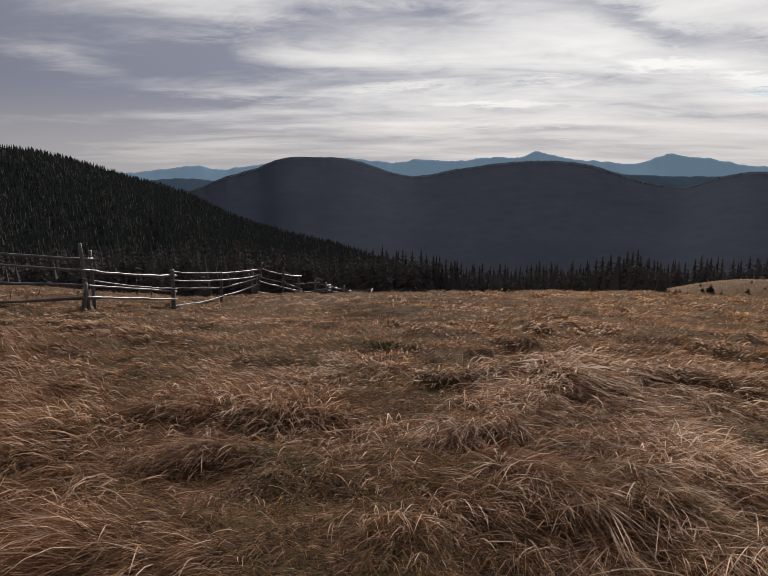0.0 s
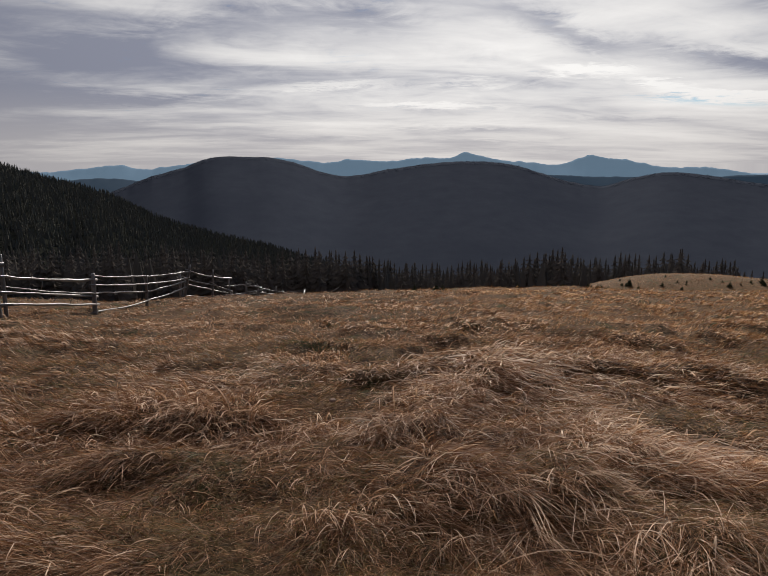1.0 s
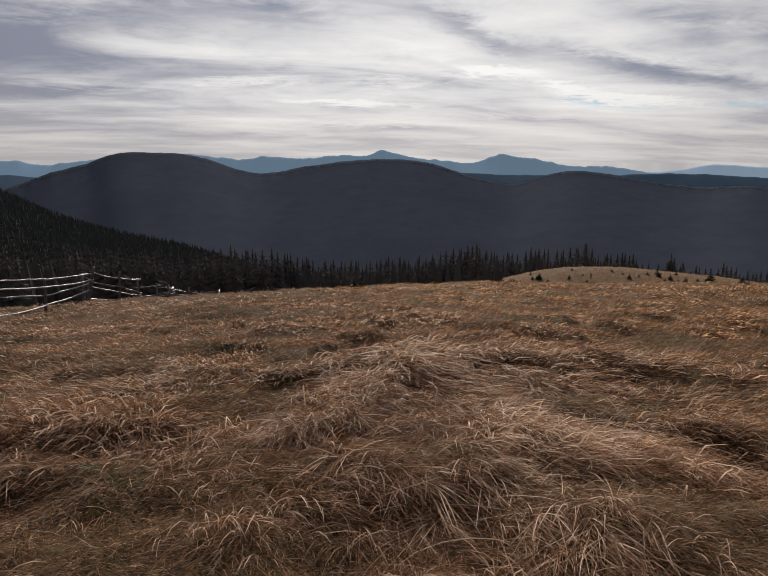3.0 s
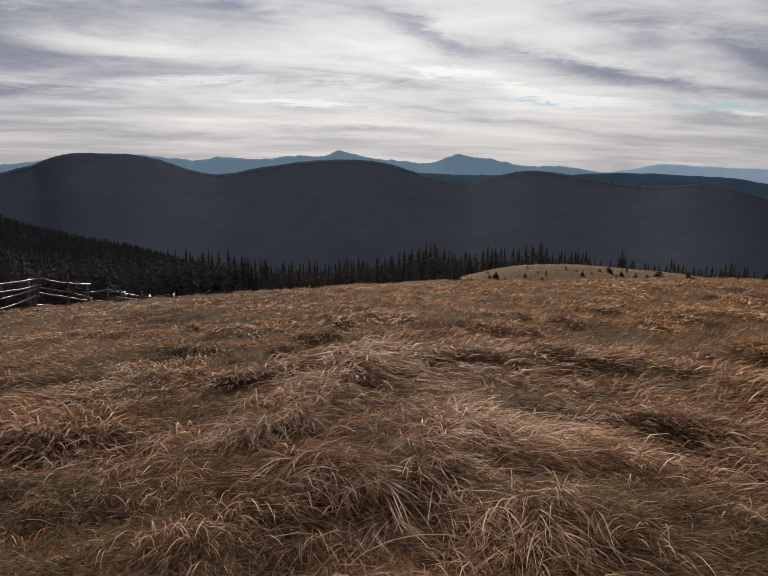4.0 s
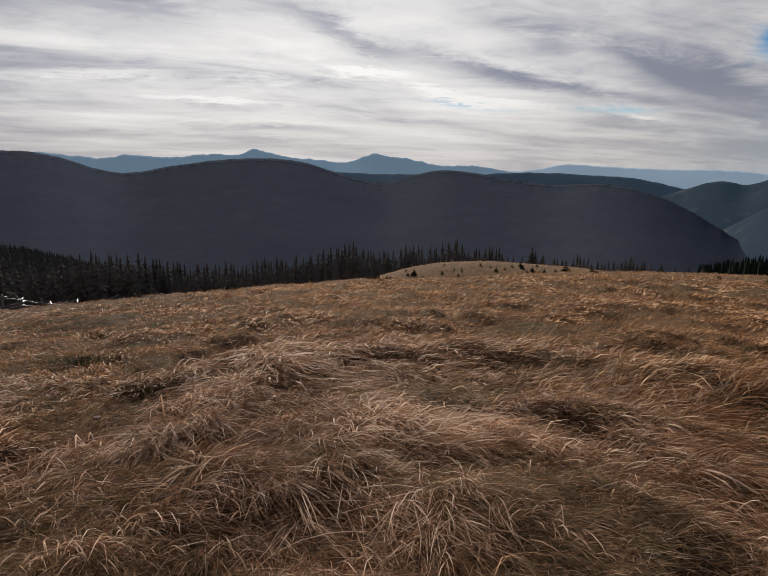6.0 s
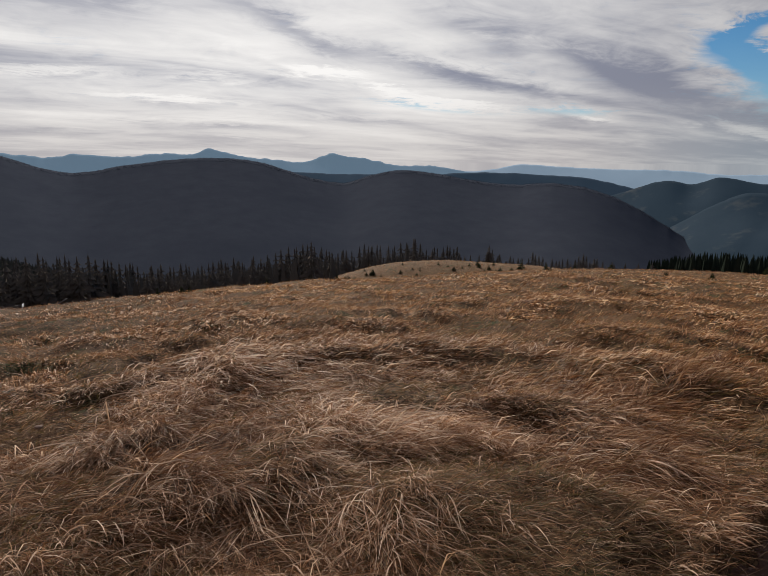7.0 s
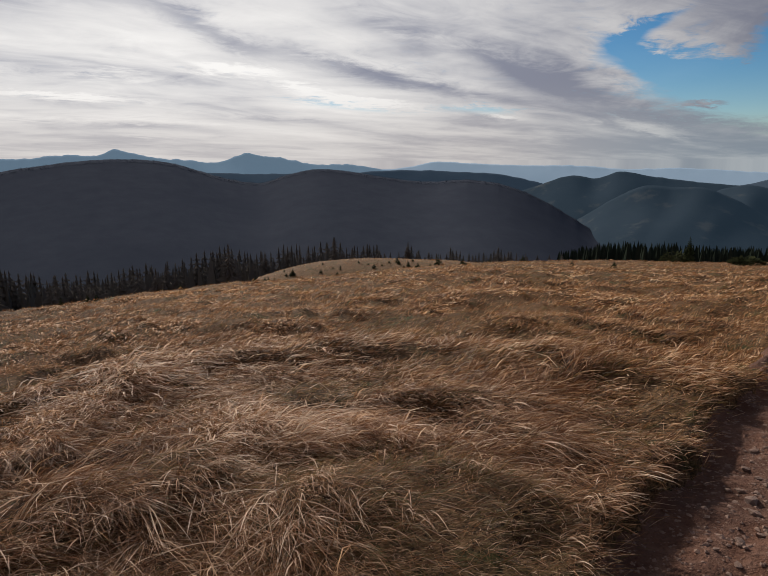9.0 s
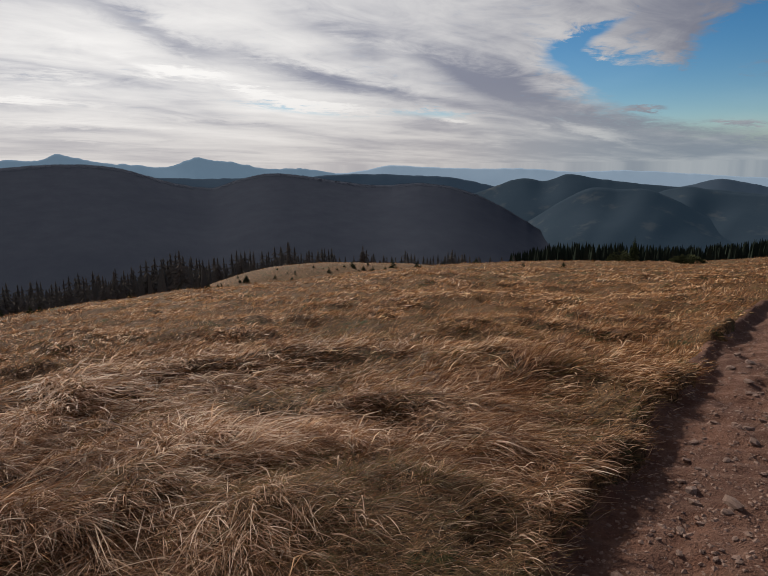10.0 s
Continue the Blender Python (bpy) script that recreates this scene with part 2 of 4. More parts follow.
# Blue-grey base colours from here hold distance haze; the farther ranges emit it too.
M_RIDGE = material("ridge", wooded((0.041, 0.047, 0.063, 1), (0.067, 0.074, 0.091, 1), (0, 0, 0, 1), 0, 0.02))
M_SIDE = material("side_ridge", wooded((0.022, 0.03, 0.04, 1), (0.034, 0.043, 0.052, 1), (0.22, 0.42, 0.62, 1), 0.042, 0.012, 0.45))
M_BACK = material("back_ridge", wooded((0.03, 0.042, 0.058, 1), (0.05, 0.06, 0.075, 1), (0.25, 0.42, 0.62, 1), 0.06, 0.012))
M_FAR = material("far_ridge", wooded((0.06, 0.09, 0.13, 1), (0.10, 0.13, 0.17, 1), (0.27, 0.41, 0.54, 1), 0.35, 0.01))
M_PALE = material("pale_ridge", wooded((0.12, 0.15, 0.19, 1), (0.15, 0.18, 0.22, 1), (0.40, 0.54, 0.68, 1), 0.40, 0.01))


# ---- shared shapes ----
def lattice(ix, iy, seed):
    h = (ix.astype(np.int64) * 374761393 + iy.astype(np.int64) * 668265263 + seed * 974634777) & 0xFFFFFFFF
    h = ((h ^ (h >> 13)) * 1274126177) & 0xFFFFFFFF
    return ((h ^ (h >> 16)) & 0xFFFF) / 65535.0


def grain(x, y, size, seed):
    """Smooth noise from -1 to 1 with lumps of about that size in metres."""
    x, y = np.asarray(x, float) / size, np.asarray(y, float) / size
    ix, iy = np.floor(x), np.floor(y)
    fx, fy = x - ix, y - iy
    fx, fy = fx * fx * (3 - 2 * fx), fy * fy * (3 - 2 * fy)
    a, b = lattice(ix, iy, seed), lattice(ix + 1, iy, seed)
    c, d = lattice(ix, iy + 1, seed), lattice(ix + 1, iy + 1, seed)
    return 2 * (a * (1 - fx) * (1 - fy) + b * fx * (1 - fy) + c * (1 - fx) * fy + d * fx * fy) - 1


def curve_of(az, knots):
    """A smooth curve through (angle, value) knots."""
    a, v = np.array([k[0] for k in knots], float), np.array([k[1] for k in knots], float)
    m = np.gradient(v, a)
    az = np.clip(np.asarray(az, float), a[0], a[-1])
    i = np.clip(np.searchsorted(a, az, side="right") - 1, 0, len(a) - 2)
    h = a[i + 1] - a[i]
    t = (az - a[i]) / h
    return ((2 * t**3 - 3 * t**2 + 1) * v[i] + (t**3 - 2 * t**2 + t) * h * m[i] + (3 * t**2 - 2 * t**3) * v[i + 1] + (t**3 - t**2) * h * m[i + 1])


def soft(x, a, b):
    t = np.clip((np.asarray(x, float) - a) / (b - a), 0, 1)
    return t * t * (3 - 2 * t)


# the grade at which the meadow's brow is seen, and how sharply it rounds off
BROW = [(-180, 0.02), (-90, 0.04), (-60, 0.08), (-45, 0.125), (-35, 0.157), (-28, 0.182), (-20, 0.205), (-12, 0.213), (0, 0.2155), (9, 0.2105),
        (16, 0.2035), (25, 0.193), (30, 0.190), (36, 0.181), (46, 0.165), (54, 0.1545), (62, 0.147), (69, 0.140), (76, 0.124), (90, 0.10), (120, 0.05), (180, 0.02)]
KNOLL = [(-180, 14.0), (20, 13.0), (23, 11.6), (25, 10.75), (27, 10.15), (30, 9.55), (34, 9.2), (40, 9.25), (46, 9.5), (50, 10.0), (56, 12.0), (180, 14.0)]
ROUND = [(-180, 0.0005), (-60, 0.0012), (-30, 0.0016), (24, 0.0016), (40, 0.0012), (55, 0.0009), (80, 0.0007), (180, 0.0005)]


def bend(x):
    """How far the track swings off its straight line farther along."""
    return 0.0145 * np.clip(np.asarray(x, float) - 7.2, 0, 25) ** 2


def road_side(x, y):
    """Metres from the meadow's edge into the track."""
    wob = 0.10 * grain(x, y, 1.1, 31) + 0.07 * grain(x, y, 0.3, 32) + 0.03 * grain(x, y, 0.1, 33)
    return 0.2288 * x - 0.9735 * (y - 0.57) - bend(x) + 0.03 + 0.10 * (1 - soft(x, 2.2, 4.0)) + wob


def hill(x, y):
    """The meadow hill without its tussocks."""
    r, az = np.hypot(x, y), np.degrees(np.arctan2(x, y))
    b = curve_of(az, ROUND)
    a = curve_of(az, BROW) + 0.009 - 2 * np.sqrt(1.5 * b)
    near = soft(r, 0.0, 2.5)
    rr = np.minimum(r, 160.0)
    z = -near * (a * rr + b * rr * rr) - 0.30 * np.clip(r - 160, 0, 1000) - 40 * soft(r, 160, 400)
    # a second, flat-topped rise beyond the brow
    top = EYE - rr * np.tan(np.radians(curve_of(az, KNOLL)))
    on = soft(az, 22.5, 25.0) * (1 - soft(az, 46.0, 52.0)) * np.exp(-((r - 86) / 16.0) ** 4)
    return z + np.maximum(top - z, 0) * on + 0.25 * grain(x, y, 14.0, 5) * soft(r, 8, 25) * (1 - on)


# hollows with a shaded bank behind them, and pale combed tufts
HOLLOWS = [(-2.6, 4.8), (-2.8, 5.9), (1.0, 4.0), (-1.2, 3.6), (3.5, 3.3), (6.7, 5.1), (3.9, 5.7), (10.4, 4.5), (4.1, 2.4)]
TUFTS = [(-0.9, 6.5), (1.9, 3.4), (0.2, 4.3), (-3.8, 9.0), (1.7, 2.2), (1.5, 5.4), (5.2, 4.1), (1.8, 6.3)]


def near_any(x, y, spots, wide, deep):
    f = np.zeros(np.shape(x))
    for a, b in spots:
        r = math.hypot(a, b)
        u, v = ((x - a) * b - (y - b) * a) / r, ((x - a) * a + (y - b) * b) / r
        f = np.maximum(f, np.exp(-(u / (wide * (0.7 + 0.06 * r))) ** 2 - (v / (deep * (0.7 + 0.06 * r))) ** 2))
    return f


def tussocks(x, y):
    r = np.hypot(x, y)
    big = grain(x * 0.8, y, 1.5, 11)
    mid = grain(x, y, 0.62, 12)
    lumps = 0.08 * near_any(x * 0.965, y * 0.965, HOLLOWS, 0.42, 0.22) - 0.06 * near_any(x * 1.05, y * 1.05, HOLLOWS, 0.40, 0.20) + 0.10 * near_any(x, y, TUFTS, 0.55, 0.4)
    return lumps + (0.10 * big + 0.12 * soft(mid, -0.2, 0.45) - 0.06 + 0.05 * grain(x, y, 4.0, 13) + 0.02 * grain(x, y, 0.2, 14)) * (1 - 0.5 * soft(r, 15, 60))


def meadow(x, y):
    s = road_side(x, y)
    on = soft(s, -0.02, 0.22) * (1 - soft(s, 3.0, 3.6))
    return hill(x, y) + tussocks(x, y) * (1 - on) - 0.37 * on


def road_top(x, y):
    s = road_side(x, y)
    wear = 0.035 * grain(x, y, 0.9, 41) + 0.032 * grain(x, y, 0.24, 42) + 0.02 * grain(x, y, 0.09, 43)
    return hill(x, y) - 0.21 + 0.10 * soft(x, 6, 10) + wear + 0.16 * soft(0.22 - s, 0.0, 0.3) - 0.22 * soft(0.02 - s, 0.0, 0.16) - 0.2 * soft(s, 2.9, 3.2)


def ground_z(x, y):
    return float(meadow(np.array([x]), np.array([y]))[0])


def mesh_of(name, co, faces, mat, smooth=True, attrs=None):
    """A mesh from arrays of corners and of faces with the same number of corners."""
    co, faces = np.asarray(co, np.float32), np.asarray(faces, np.int32)
    me = bpy.data.meshes.new(name)
    k = faces.shape[1]
    me.vertices.add(len(co)), me.loops.add(faces.size), me.polygons.add(len(faces))
    me.vertices.foreach_set("co", co.ravel())
    me.loops.foreach_set("vertex_index", faces.ravel())
    me.polygons.foreach_set("loop_start", np.arange(0, faces.size, k, dtype=np.int32))
    me.polygons.foreach_set("use_smooth", np.full(len(faces), smooth))
    for key, values in (attrs or {}).items():
        me.attributes.new(key, "FLOAT", "POINT").data.foreach_set("value", np.asarray(values, np.float32))
    me.materials.append(mat)
    me.update(calc_edges=True)
    return me


def sheet(name, xs, ys, zs, mat):
    """A grid of rows and columns as one mesh."""
    h, w = xs.shape
    i = np.arange(h * w).reshape(h, w)
    q = np.stack([i[:-1, :-1], i[:-1, 1:], i[1:, 1:], i[1:, :-1]], -1).reshape(-1, 4)
    return mesh_of(name, np.stack([xs, ys, zs], -1).reshape(-1, 3), q, mat)


def part(name, data, parent, label=""):
    ob = new(name, data)
    ob.parent = parent
    return tagged(ob, label)


def bm_mesh(name, bm, mat, smooth=True):
    me = bpy.data.meshes.new(name)
    for f in bm.faces:
        f.smooth = smooth
    bm.to_mesh(me)
    bm.free()
    me.materials.append(mat)
    return me


# ---- ground ----
def build_ground():
    az = np.concatenate([np.arange(-180, -50, 4.0), np.arange(-50, 86, 0.35), np.arange(86, 181, 4.0)])
    az[-1] = 180.0
    r = np.concatenate([[0.02], np.geomspace(0.35, 12, 120), np.geomspace(12.6, 160, 90), np.geomspace(175, 4900, 22)])
    rr, aa = np.meshgrid(r, np.radians(az), indexing="ij")
    x, y = rr * np.sin(aa), rr * np.cos(aa)
    tagged(new("ground", sheet("ground", x, y, meadow(x, y), M_TURF)), "autumn mountain meadow of brown straw turf", "ground", kind="structure")


build_ground()


# ---- mountains ----
def ridge(name, label, knots, mat, crest_r, foot_r, foot_z, rough=0.0, seed=1, spurs=0.25, back=1.25, sink=0.0):
    """A range whose skyline is given by heading and height angle, as a solid slope in front and behind."""
    a0, a1 = knots[0][0], knots[-1][0]
    az = np.arange(a0, a1 + 0.01, 0.22)
    t = np.concatenate([np.linspace(0, 1, 28), np.linspace(1.08, 2, 7)])
    crest = np.tan(np.radians(curve_of(az, knots) + 0.2 - sink)) * crest_r + EYE
    wavy = rough * crest_r * 0.001 * (grain(az, 0 * az, 0.7, seed) + 0.6 * grain(az, 0 * az, 0.25, seed + 1))
    tt, aa = np.meshgrid(t, az, indexing="ij")
    cc = np.broadcast_to(crest, tt.shape)
    rr = np.where(tt <= 1, foot_r + (crest_r - foot_r) * tt, crest_r * (1 + (back - 1) * (tt - 1)))
    rise = np.where(tt <= 1, tt**0.9, 1 - np.maximum(tt - 1, 0) ** 1.4)
    fold = spurs * np.sin(np.pi * np.clip(tt, 0, 1)) * (grain(aa + tt * 5, tt * 6, 6.0, seed + 2) + 0.4 * grain(aa - tt * 3, tt * 4, 2.2, seed + 3))
    foot_z = np.minimum(foot_z, cc - 60)
    z = foot_z + (cc - foot_z) * (rise + 0.35 * fold * (tt < 1)) + wavy * np.exp(-((tt - 1) / 0.12) ** 2)
    ar = np.radians(aa)
    return tagged(new(name, sheet(name, rr * np.sin(ar), rr * np.cos(ar), z, mat)), label, "mountain", kind="structure")


HILL_NEAR = [(-75, 3.0), (-50, 2.7), (-40, 2.3), (-34.4, 1.89), (-30.3, 1.33), (-26.2, 0.1), (-22.9, -0.98), (-18.3, -2.59), (-15.8, -4.0), (-11, -5.8), (-5.6, -7.19), (-2, -8.37), (2, -9.8), (8, -14), (12, -17)]
RIDGE_MAIN = [(-40, -5.0), (-26, -4.0), (-18.5, -2.36), (-15.7, -1.24), (-12.6, -0.35), (-10.8, 0.35), (-7.2, 0.57), (-5, 0.5), (-2.8, 0.04), (-0.1, -0.87),
              (1.7, -1.19), (6.1, -0.6), (11, 0.02), (14.5, 0.1), (17.5, -0.2), (20.1, -0.95), (22.7, -1.72), (25.6, -2.05), (28, -1.35), (30.5, -0.87), (34, -1.15),
              (37.5, -1.72), (40.7, -2.08), (45.2, -1.93), (48.8, -2.56), (51.9, -3.87), (54.6, -5.38), (56.4, -6.44), (59, -7.3), (63, -8.6)]
RIDGE_BEHIND = [(30, -2.4), (34.9, -1.23), (39.4, -1.04), (44.3, -1.22), (47.9, -1.45), (51, -2.1), (55, -3.2)]
SIDE_HILLS = [(46, -4.2), (51, -2.55), (54.5, -1.54), (56.2, -1.82), (58, -1.23), (61, -1.64), (64.4, -2.06), (67.3, -2.29), (69.8, -2.47), (75.1, -2.98), (95, -4.0)]
SIDE_FRONT = [(53.5, -6.4), (55.4, -5.13), (57.6, -3.72), (60.1, -2.44), (62.8, -2.51), (64.9, -2.51), (67.0, -3.33), (69.1, -4.38), (72.1, -5.6), (78, -7.0)]
SIDE_RIGHT = [(62, -4.6), (65.2, -3.04), (66.6, -2.52), (68.0, -2.24), (69.6, -2.50), (71.1, -2.72), (72.9, -2.84), (88, -3.2)]
SIDE_BEHIND = [(62, -3.4), (68.2, -2.13), (70.2, -1.62), (72.3, -1.93), (75.1, -2.45), (95, -3.0)]
FAR = [(-60, -1.0), (-30, -1.0), (-22.9, -0.68), (-20.8, -0.5), (-18.2, -0.15), (-16.1, -0.48), (-12.6, -0.13), (-3.7, 0.4), (-0.1, 0.04), (2.6, 0.28), (5.7, 0.06), (9.7, 0.46), (11.3, 0.38), (12.3, 0.62),
       (13.2, 0.99), (14.2, 0.68), (15.5, 0.4), (18.8, 0.0), (22.2, -0.06), (23.3, 0.27), (24.2, 0.66), (25.1, 0.45), (26.6, 0.28), (30, -0.36), (34.9, -0.6), (38.5, -1.29), (44, -2.6)]
FAR_LOW = [(-40, -1.8), (-22.9, -1.5), (-19, -1.3), (-15, -1.7), (0, -1.6), (15, -1.4), (19.5, -1.1), (24, -1.25), (28, -1.3), (33, -1.4), (38, -2), (44, -3)]
PALE = [(28, -1.5), (34.9, -0.96), (38.5, -0.85), (42, -0.26), (45.2, -0.46), (49.2, -0.62), (55.4, -0.72), (58, -0.95), (63.1, -0.9), (68.1, -1.16), (72.3, -1.45), (95, -2.0)]

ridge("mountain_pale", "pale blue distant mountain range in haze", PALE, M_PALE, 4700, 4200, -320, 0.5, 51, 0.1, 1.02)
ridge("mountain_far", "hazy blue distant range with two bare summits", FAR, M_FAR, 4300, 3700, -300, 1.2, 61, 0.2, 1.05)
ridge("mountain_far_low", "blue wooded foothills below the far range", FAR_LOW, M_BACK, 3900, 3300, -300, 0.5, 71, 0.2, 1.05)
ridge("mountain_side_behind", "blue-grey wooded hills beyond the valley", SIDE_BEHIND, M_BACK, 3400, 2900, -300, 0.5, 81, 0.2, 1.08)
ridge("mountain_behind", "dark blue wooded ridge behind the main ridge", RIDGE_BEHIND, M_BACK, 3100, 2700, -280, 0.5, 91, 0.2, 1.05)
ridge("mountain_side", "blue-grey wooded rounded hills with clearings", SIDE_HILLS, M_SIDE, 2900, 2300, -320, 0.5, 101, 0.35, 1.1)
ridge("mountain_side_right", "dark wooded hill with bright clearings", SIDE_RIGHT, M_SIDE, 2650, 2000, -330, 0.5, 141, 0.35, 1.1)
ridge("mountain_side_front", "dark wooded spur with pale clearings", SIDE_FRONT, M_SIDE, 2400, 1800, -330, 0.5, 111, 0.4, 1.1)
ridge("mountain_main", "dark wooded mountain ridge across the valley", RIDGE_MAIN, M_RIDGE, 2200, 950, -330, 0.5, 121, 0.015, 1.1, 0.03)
ridge("mountain_near", "dark spruce-covered hillside across the valley", HILL_NEAR, M_NEAR_HILL, 1300, 300, -170, 0.5, 131, 0.3, 1.2, 0.42)


# ---- trees ----
def spruce_crown(rng, tall, wide, whorls, per, jag=0.25):
    """Drooping sprays of needles in whorls round the stem, each with its own raised back and ragged sides."""
    co, fa = [], []
    for k in range(whorls):
        f = k / (whorls - 1)
        z = tall * (0.05 + 0.93 * f)
        reach = wide * (1 - f) ** 0.85 * rng.uniform(0.8, 1.15) + 0.03 * tall * (1 - f) + 0.012 * tall
        for j in range(per):
            a = 2 * math.pi * (j + rng.uniform(-0.35, 0.35)) / per + k * 1.3
            d, s = np.array((math.cos(a), math.sin(a), 0)), np.array((-math.sin(a), math.cos(a), 0))
            L = reach * rng.uniform(1 - jag, 1 + jag)
            drop = L * rng.uniform(0.25, 0.6)
            wd = L * rng.uniform(0.16, 0.26)
            up = np.array((0, 0, 1.0))
            o = np.array((0, 0, z))
            i = len(co)
            co += [o + up * 0.03 * tall, o + d * L * 0.5 - up * drop * 0.3 + up * 0.06 * L, o + d * L - up * drop * (0.75 + 0.3 * rng.uniform(-1, 1)),
                   o + d * L * 0.55 + s * wd - up * drop * 0.85, o + d * L * 0.55 - s * wd - up * drop * 0.85,
                   o + d * L * 0.8 + s * wd * 0.6 - up * drop * 1.0, o + d * L * 0.8 - s * wd * 0.6 - up * drop * 1.0]
            fa += [(i, i + 1, i + 3), (i, i + 4, i + 1), (i + 1, i + 5, i + 3), (i + 1, i + 2, i + 5), (i + 1, i + 6, i + 2), (i + 1, i + 4, i + 6)]
    i = len(co)
    co += [np.array(p) for p in ((0.012 * tall, 0, 0.9 * tall), (-0.006 * tall, 0.01 * tall, 0.9 * tall), (-0.006 * tall, -0.01 * tall, 0.9 * tall), (0, 0, 1.02 * tall))]
    fa += [(i, i + 1, i + 3), (i + 1, i + 2, i + 3), (i + 2, i, i + 3)]
    return np.array(co), np.array(fa)


def stem_mesh(tall, thick):
    bm = bmesh.new()
    rings = []
    for k in range(6):
        f = k / 5
        rad = thick * (1 - 0.92 * f) * (1.35 if k == 0 else 1)
        rings.append([bm.verts.new((rad * math.cos(i * math.pi / 4), rad * math.sin(i * math.pi / 4), f * tall - (0.4 if k == 0 else 0))) for i in range(8)])
    for a, b in zip(rings, rings[1:]):
        for i in range(8):
            bm.faces.new((a[i], a[(i + 1) % 8], b[(i + 1) % 8], b[i]))
    bm.faces.new(rings[-1])
    return bm_mesh("trunk", bm, M_BARK)


def spruce(name, label, seed, tall, wide, whorls, per, mat, group):
    rng = np.random.default_rng(seed)
    ob = tagged(new(name), label, "tree", group)
    part("trunk", stem_mesh(tall * 0.97, tall * 0.008 + 0.008), ob)
    co, fa = spruce_crown(rng, tall, wide, whorls, per)
    part("crown", mesh_of("crown", co, fa, mat, False), ob)
    return ob


TREE_LABEL = "dark green spruce standing below the meadow's brow"
TOPS = [(-45, -6.2), (-30, -7.0), (-20, -7.3), (-13.7, -7.5), (-3.3, -8.2), (0.6, -8.5), (4.4, -9.35), (9, -9.3), (14.8, -9.4), (18, -8.7), (20, -8.3), (23.5, -8.5), (26.5, -8.6), (28, -8.3), (31.5, -7.9), (34, -8.0), (36, -8.3), (38, -8.6),
        (40.2, -7.9), (41.5, -8.5), (43, -8.6), (46.6, -8.7), (51, -8.65), (56, -8.6)]


def build_trees():
    kinds = [spruce("spruce", TREE_LABEL, 200 + k, 10.0, 1.15 + 0.2 * k, 24, 9, M_NEEDLES, "spruces below the meadow") for k in range(5)]
    rng = np.random.default_rng(7)
    spots = []
    for k in range(285):
        az = -45 + 100 * (k + rng.uniform(-0.5, 0.5)) / 285
        r = rng.uniform(84, 128) + (14 if az > 24 else 0)
        x, y = r * math.sin(radians(az)), r * math.cos(radians(az))
        z = ground_z(x, y) - 0.2
        top = EYE + r * math.tan(radians(float(curve_of(az, TOPS)) + 0.25 + 0.5 * float(grain(az, 0.0, 2.0, 77)) - abs(rng.normal(0, 0.4)) + (0.4 if rng.random() < 0.08 else 0.15)))
        tall = min(max(top - z, 5.0), 24.0)
        spots.append((x, y, z, tall, rng.uniform(0, 360)))
    for k, (x, y, z, tall, turn) in enumerate(spots):
        slim = (1.5 if tall < 10 else 1.2) * rng.uniform(0.85, 1.3)
        m = pose(x, y, z, 0, 0, turn)
        ob = kinds[k] if k < 5 else copy_thing(kinds[k % 5], m)
        ob.matrix_basis = m @ Matrix.Diagonal((tall / 10 * slim, tall / 10 * slim, tall / 10, 1))


build_trees()


def woods(name, label, spots, seed, mat):
    """Many far conifers as one mesh: each a stack of three ragged skirts."""
    rng = np.random.default_rng(seed)
    n = len(spots)
    unit, faces = [], []
    for base, tip, rad in ((0.02, 0.42, 0.19), (0.28, 0.70, 0.15), (0.54, 1.0, 0.09)):
        i = len(unit)
        for k in range(6):
            w = rad * (1.0 if k % 2 else 0.5)
            unit.append((w * math.cos(k * math.pi / 3), w * math.sin(k * math.pi / 3), base - (0.05 if k % 2 else -0.03)))
        unit.append((0, 0, tip))
        faces += [(i + k, i + (k + 1) % 6, i + 6) for k in range(6)]
    unit = np.array(unit)
    turn = rng.uniform(0, 6.3, n)
    c, s = np.cos(turn)[:, None], np.sin(turn)[:, None]
    jag = rng.uniform(0.75, 1.25, (n, len(unit)))
    h, slim = spots[:, 3:4], rng.uniform(0.8, 1.25, (n, 1))
    x = (unit[:, 0] * c - unit[:, 1] * s) * jag * h * slim + spots[:, 0:1]
    y = (unit[:, 0] * s + unit[:, 1] * c) * jag * h * slim + spots[:, 1:2]
    z = unit[:, 2] * h + rng.uniform(-0.02, 0.02, (n, len(unit))) * h + spots[:, 2:3]
    fa = (np.array(faces)[None] + (np.arange(n) * len(unit))[:, None, None]).reshape(-1, 3)
    tagged(new(name, mesh_of(name, np.stack([x, y, z], -1).reshape(-1, 3), fa, mat, False)), label, "forest", kind="stuff")


def drop_on(ob_name, az, r, seed, low, high):
    """Stands trees on a mountain by casting down on it."""
    ob = bpy.data.objects[ob_name]
    bpy.context.view_layer.update()
    rng = np.random.default_rng(seed)
    out = []
    for a, d in zip(az, r):
        x, y = d * math.sin(radians(a)), d * math.cos(radians(a))
        hit, p, _, _ = ob.ray_cast((x, y, 900), (0, 0, -1))
        if hit:
            out.append((x, y, p.z - 1.0, rng.uniform(low, high)))
    return np.array(out)


def polar_at(az, r):
    return r * np.sin(np.radians(az)), r * np.cos(np.radians(az))


